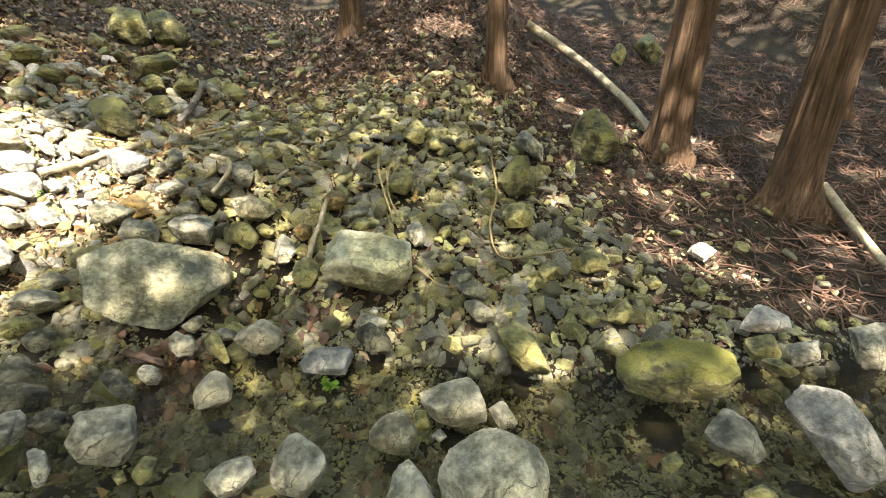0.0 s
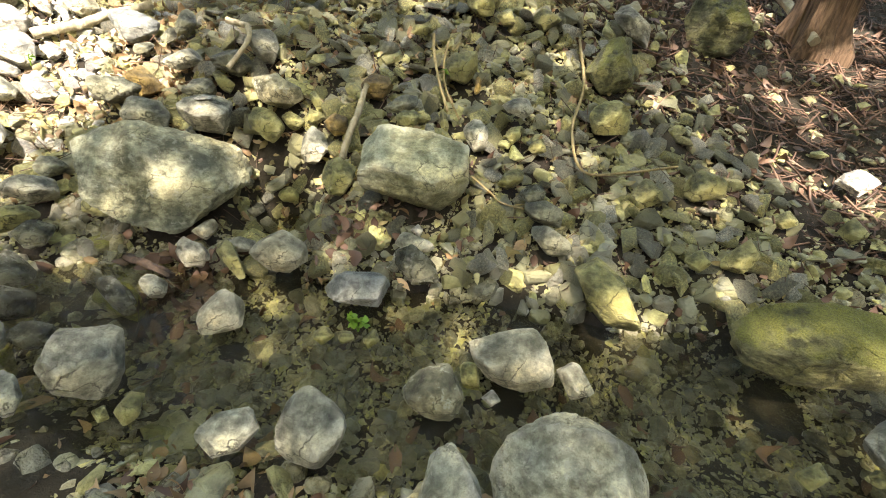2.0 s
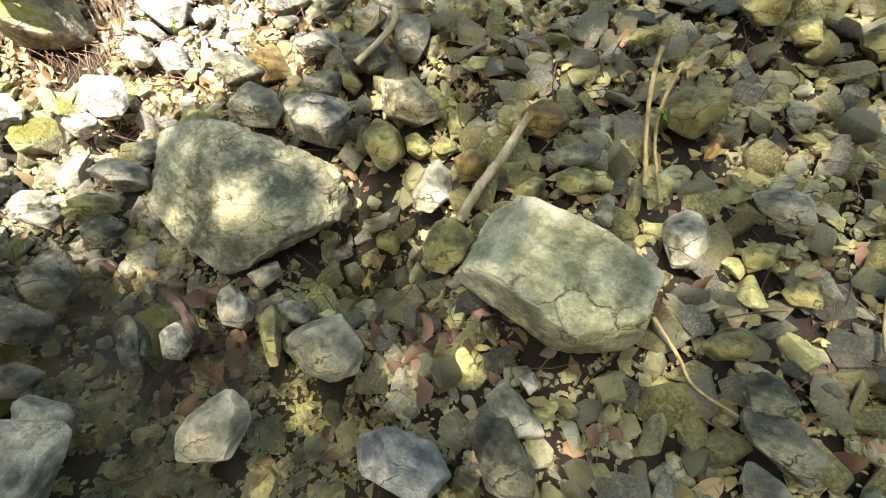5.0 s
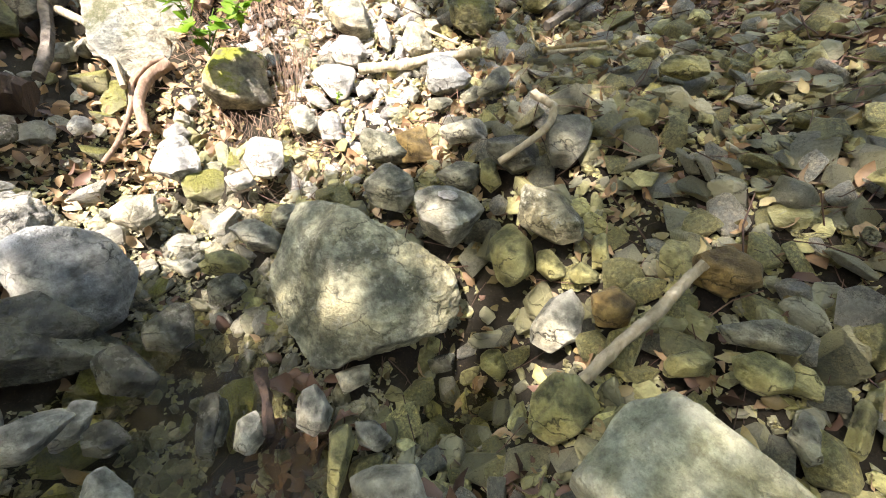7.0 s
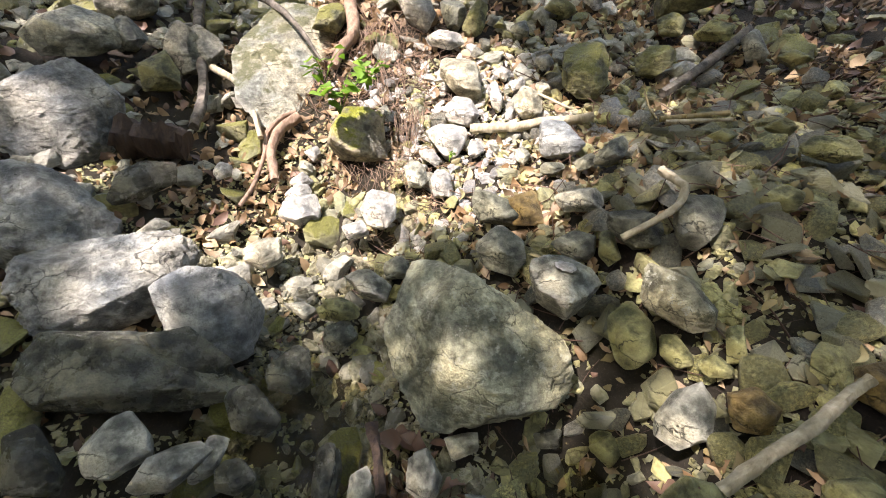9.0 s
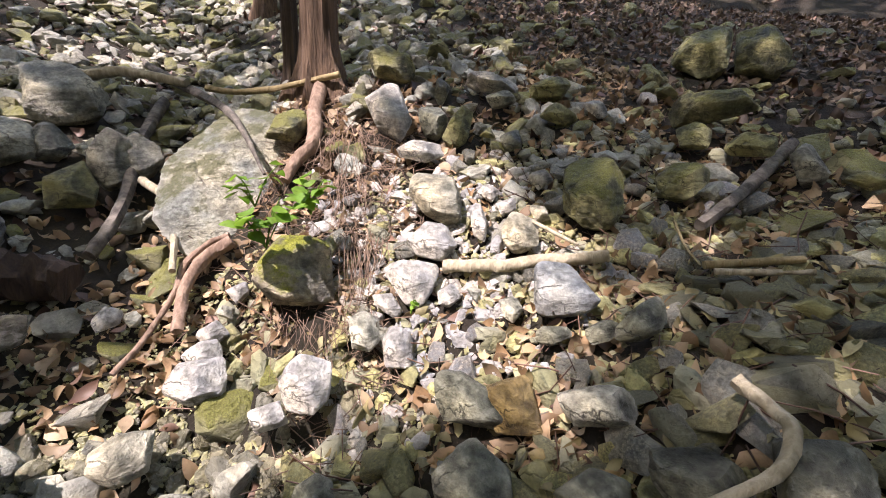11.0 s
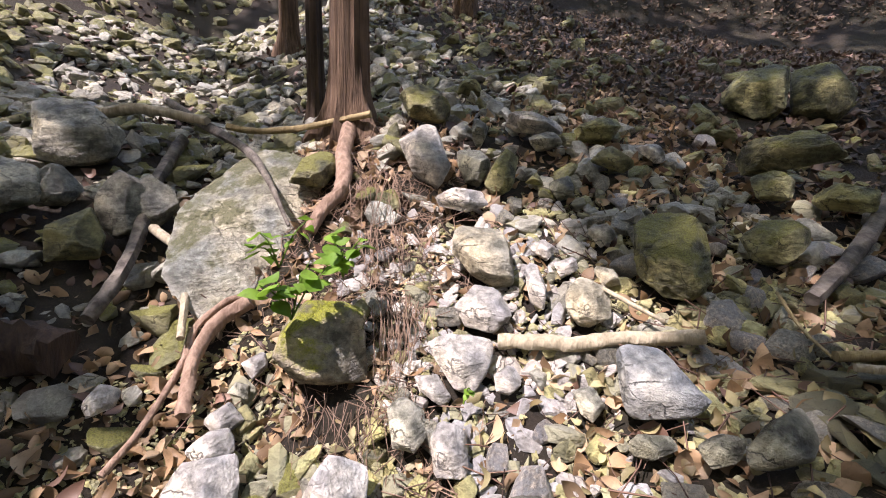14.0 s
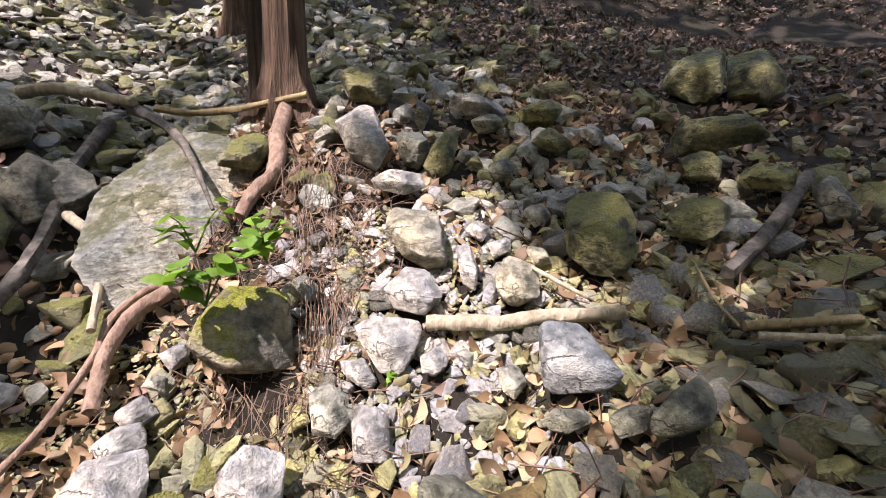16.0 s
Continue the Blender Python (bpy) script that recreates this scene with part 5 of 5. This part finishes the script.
branch("twig", "yellowish dry stick on leaf litter", vine, [(-2.2, 3.75, 1.06), (-2.02, 4.03, 1.11)], 0.0174, 0.0146)
branch("tree_root", "curved dark root stub in the water", rotten, [(-1.74, 1.95, 0.14), (-1.63, 1.94, 0.12), (-1.48, 1.9, 0.1)], 0.0215, 0.0161)
branch("fallen_log", "dark rotten log on the rocks", rotten, [(-3.67, 1.11, 0.86), (-3.63, 1.28, 0.82), (-3.57, 1.45, 0.79)], 0.1082, 0.0832)
branch("fallen_log", "far dark log across the gully", rotten, [(-13.45, 0.9, 3.58), (-13.52, 1.81, 3.53), (-13.51, 2.76, 3.6)], 0.1902, 0.1522)
branch("twig", "thin pale twig in sunlight", deadwood, [(-2.79, 3.39, 1.11), (-2.66, 3.43, 1.08), (-2.56, 3.46, 1.06)], 0.0088, 0.0068)
branch("twig", "thin dry twig over leaves", vine, [(-2.47, 3.91, 1.15), (-2.33, 3.81, 1.09), (-2.2, 3.73, 1.06)], 0.0063, 0.0044)
branch("twig", "slim fallen stick on brown litter", deadwood, [(-2.14, 3.72, 1.06), (-2.04, 3.82, 1.08), (-1.94, 3.94, 1.1)], 0.0127, 0.0110)
rootlets("pinkish curtain of fine hanging rootlets", ((-3.29, 2.59, 0.96), (-3.15, 2.76, 0.97)), ((-2.96, 2.52, 0.69), (-2.88, 2.66, 0.73)), 45, 0.0018, 81)
rootlets("pale dry rootlets under the moss-capped block", ((-3.08, 2.26, 0.7), (-2.88, 2.54, 0.74)), ((-2.92, 2.19, 0.52), (-2.73, 2.51, 0.58)), 26, 0.0016, 82)
rootlets("fine roots hanging from the eroded bank", ((-3.66, 2.63, 1.21), (-3.46, 2.85, 1.19)), ((-3.4, 2.58, 0.96), (-3.24, 2.8, 0.99)), 30, 0.0018, 83)
rootlets("reddish fine roots below the cedar", ((-3.92, 2.6, 1.37), (-3.84, 2.94, 1.46)), ((-3.78, 2.47, 1.14), (-3.58, 2.89, 1.22)), 34, 0.002, 84)
seedling("seedling", "bright green broad-leaved seedling beside the mossy block", (-3.12, 2.27, 1.02), 4, 0.085, 0.15, 71)
seedling("seedling", "bright green broad-leaved seedling on the mossy block", (-3.25, 2.48, 1.12), 4, 0.08, 0.12, 72)
seedling("seedling", "bright green seedling beside the sunlit slab", (-3.35, 2.25, 1.15), 3, 0.075, 0.13, 74)
seedling("fern", "small bright green fern on a wet stone", (-0.53, 1.72, 0.10), 4, 0.035, 0.05, 73)
seedling("seedling", "tiny green sprout between pale stones", (-2.74, 2.78, 0.80), 1, 0.03, 0.03, 75)
seedling("seedling", "small green sprout between olive stones", (-0.42, 3.35, 0.72), 1, 0.04, 0.03, 76)
lichen_spot(STONES[1], (0.00, 0.00), 0.045)


# ---- loose cobbles and gravel ----
def stream_side(x, y):
    return np.exp(-(((y - 1.75) / 0.55) ** 4)) * (x > -3.0)


def litter_slope(x, y):
    """1 on the needle-covered slope under the cedars, 0 on the cobbles."""
    edge = (x - 1.25) * 0.9 + (y - 3.4) * 0.55
    top = y - 5.0 - 0.25 * x
    return 1 / (1 + np.exp(-5 * np.maximum(edge, top)))


def bank(x, y):
    return (1 - stream_side(x, y)) * (1 - 0.93 * litter_slope(x, y)) * (1 - 0.6 * sun_gap(x, y))


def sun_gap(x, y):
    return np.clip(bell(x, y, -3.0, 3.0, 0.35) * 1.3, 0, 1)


# the dark hollow under the moss-capped block stays free of stones
FOOTPRINTS.append((-3.05, 2.42, 0.17))
chipped = chipped_shapes(16, 24, 21, 0.42, 0.04)
slaty = chipped_shapes(13, 24, 23, 0.30, 0.03)
splinters = chipped_shapes(9, 20, 22, 0.45)
rounded = chipped_shapes(22, 20, 24, 0.55, 0.10)


def lay(name, labels, shapes, materials, choose, area, sizes, lift, wanted, seed, group):
    """Single stones, each a thing of its own, laid where the ground is free."""
    meshes = [[mesh_object(name, s.tolist(), faces, m, True, 30) for s, faces in shapes] for m in materials]
    rng = np.random.default_rng(seed)
    made, tries = 0, 0
    while made < wanted and tries < 9000:
        tries += 1
        x, y = rng.uniform(area[0], area[1]), rng.uniform(area[2], area[3])
        if rng.uniform() > bank(x, y) or not free_spots(np.array([x]), np.array([y]), 0.9)[0]:
            continue
        size = rng.uniform(*sizes)
        pick = choose(x, y, rng)
        ob = new(name, meshes[pick][rng.integers(len(shapes))])
        ob.matrix_world = Matrix.Translation((x, y, gz(x, y) + size * lift)) @ Matrix([list(r) for r in slope_turns(rng, x, y, 0.35)[0]]).to_4x4() @ Matrix.Diagonal((size, size, size, 1))
        tagged(ob, labels[pick], "stone", group)
        FOOTPRINTS.append((x, y, size * 0.7))
        made += 1


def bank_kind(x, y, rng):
    # around the sunlit patch most cobbles take the sun-whitened pale colour
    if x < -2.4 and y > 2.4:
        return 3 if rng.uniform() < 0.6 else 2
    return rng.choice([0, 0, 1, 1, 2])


lay("cobble", ("olive-brown cobble lying on the bank", "olive-green cobble lying on the bank", "grey cobble lying on the bank", "pale cobble among dry leaves"),
    chipped_shapes(18, 12, 5, 0.5, 0.05), (cobble, olive, grey, pale), bank_kind, (-3.6, 2.2, 2.0, 4.9), (0.045, 0.10), 0.3, 300, 77, "cobbles of the bank")
lay("slate_piece", ("flat olive-brown slaty stone on the bank", "flat dark slate piece on the bank", "flat grey slaty stone on the bank"),
    slaty, (cobble, slate, grey), lambda x, y, rng: rng.choice([0, 0, 0, 1, 2]), (-2.2, 1.6, 2.3, 4.2), (0.05, 0.11), 0.42, 300, 78, "slaty stones of the bank")
strew("cobbles", "olive and grey angular cobbles covering the bank", "stones", chipped, cobble, 6000, (-3.4, 3.2, 1.9, 6.0), (0.03, 0.09), 31, bank, 0.9, lift=0.38, sharp=30)
strew("slaty_stones", "flat slaty olive stones lying over the bank", "stones", slaty, cobble, 5500, (-3.2, 3.0, 2.0, 6.0), (0.022, 0.065), 38, lambda x, y: bank(x, y) * (1 - 0.7 * bell(x, y, -2.3, 3.3, 0.5)), 0.85, lift=0.55, lean=0.3, sharp=30)
strew("gravel", "fine olive-grey gravel between the stones", "gravel", splinters, cobble, 42000, (-3.6, 2.6, 0.9, 5.0), (0.009, 0.030), 32, lambda x, y: 1 - 0.93 * litter_slope(x, y), 0.6, sharp=25)
strew("upper_cobbles", "grey and mossy cobbles of the upper gully", "stones", chipped, mossy, 4200, (-12.0, -1.6, -1.0, 8.5), (0.04, 0.17), 33, lambda x, y: (1 - np.clip(bell(x, y, -2.6, 3.2, 2.0) * 1.5, 0, 1)) * (1 - 0.85 / (1 + np.exp(-3 * (y - 5.3)))), 0.9, sharp=30)
strew("grey_rubble", "grey rubble around the upper boulders", "stones", chipped, grey, 3200, (-9.5, -2.6, 0.2, 4.5), (0.03, 0.14), 34, lambda x, y: 1 - np.clip(1.2 * bell(x, y, -3.4, 2.4, 1.2), 0, 0.9), 0.9, sharp=30)
strew("pale_rubble", "rubble in the sunlit patch, coloured paler for the sunlight", "stones", chipped, sunny, 2400, (-3.9, -2.2, 2.3, 3.7), (0.015, 0.065), 35, sun_gap, 0.8, sharp=30)
strew("river_pebbles", "brown and grey pebbles of the stream bed", "stones", rounded, river, 6500, (-3.1, 3.6, 0.7, 2.7), (0.018, 0.075), 36, lambda x, y: np.minimum(1, 1.4 * stream_side(x, y) + 0.1) * (1 - 0.6 * bell(x, y, 1.2, 1.6, 0.5)), 0.75, lift=0.15, sharp=30)
strew("river_gravel", "olive and grey gravel of the stream bed", "gravel", splinters, river, 22000, (-3.1, 3.6, 0.7, 2.7), (0.010, 0.032), 39, lambda x, y: np.minimum(1, 1.4 * stream_side(x, y) + 0.1), 0.6, lift=0.3, sharp=25)
strew("near_cobbles", "grey cobbles of the near bank", "stones", chipped, cobble, 2200, (-3.4, 3.0, -1.5, 1.3), (0.03, 0.10), 37, None, 0.9, sharp=30)


# ---- leaf litter ----
def leafy(x, y):
    d = 0.10 + 0.9 * bell(x, y, -2.3, 3.3, 0.9) + 0.9 * bell(x, y, -2.9, 2.0, 0.5) + 0.5 * litter_slope(x, y) + 0.4 * bell(x, y, -4.3, 2.6, 1.0)
    d = np.clip(d, 0, 1) * (1 - 0.95 * stream_side(x, y)) * (1 - 0.6 * sun_gap(x, y)) * (1 - bell(x, y, -2.66, 2.36, 0.03))
    return np.maximum(d, bell(x, y, -0.75, 0.98, 0.07))


ls = leaf_shapes(16, 41, 0.10)
strew("dry_leaves", "curled brown dry leaves", "leaf litter", ls, litter, 18000, (-4.8, 0.5, 0.7, 5.2), (0.045, 0.115), 42, leafy, 0.55, lift=0.28, lean=0.6)
strew("old_leaves", "olive-brown shade-tinted leaves between the stones", "leaf litter", ls, needles, 13000, (-3.5, 3.5, 1.9, 7.0), (0.04, 0.10), 43, lambda x, y: 0.14 * (1 - stream_side(x, y)) * (x > -2.3 + 0.3 * np.sin(y * 5)), 0.45, lift=0.35, lean=0.6)
ns = strip_shapes(14, 51)
strew("fallen_needles", "reddish-brown fallen cedar sprays", "leaf litter", ns, needles, 32000, (-2.0, 8.0, 2.6, 11.0), (0.08, 0.26), 52, litter_slope, 0.6, lift=0.10, lean=0.3)
# leaves in the dark needle colour, which stands for shade up here
strew("upper_litter", "dry leaves on the upper slope", "leaf litter", ls, needles, 17000, (-14.0, 2.0, -0.5, 15.0), (0.06, 0.13), 53, lambda x, y: 0.6 - 0.5 * bell(x, y, -2, 3, 3), 0.6, lift=0.3, lean=0.6)
ts = strip_shapes(10, 54, 0.012)
strew("dry_stems", "thin dry stems and rootlets", "twigs", ts, needles, 5000, (-5.0, 1.5, 1.9, 5.0), (0.07, 0.28), 55, leafy, 0.3, lift=0.12, lean=0.3)
strew("root_fibres", "fine pinkish rootlets hanging from the bank", "roots", ts, root, 5000, (-4.6, -2.4, 1.9, 3.3), (0.08, 0.24), 56, lambda x, y: np.clip(bell(x, y, -2.72, 2.52, 0.05) + bell(x, y, -3.9, 2.75, 0.25) + bell(x, y, -3.3, 2.6, 0.06), 0, 1), 0.2, lift=0.15, lean=0.5)
strew("slope_litter", "brown leaf litter on the shaded upper slope", "leaf litter", ls, litter_brown, 15000, (-9.5, 1.0, 5.0, 13.0), (0.06, 0.13), 57, lambda x, y: 0.9 + 0 * x, 0.6, lift=0.25, lean=0.5)
strew("bank_leaves", "tan and olive fallen leaves lying over the bank stones", "leaf litter", ls, litter_olive, 6000, (-3.2, 1.6, 2.2, 5.0), (0.035, 0.08), 58, lambda x, y: 0.2 * bank(x, y) + 0.45 * bell(x, y, -2.0, 3.5, 0.7), 0.2, lift=0.75, lean=0.5)
strew("bank_twigs", "thin brown twigs and stems over the bank stones", "twigs", ts, needles, 1500, (-3.0, 2.4, 2.3, 5.2), (0.06, 0.26), 59, lambda x, y: 0.8 * bank(x, y), 0.0, lift=0.3, lean=0.35)
strew("wet_debris", "dark wet leaves and rootlets lodged at the water edge", "leaf litter", ls + ts, needles, 5000, (-2.0, 0.0, 1.6, 2.7), (0.05, 0.13), 60, lambda x, y: np.clip(bell(x, y, -1.5, 1.95, 0.03) + 0.5 * bell(x, y, -0.75, 2.35, 0.03), 0, 1), 0.1, lift=0.5, lean=0.7)
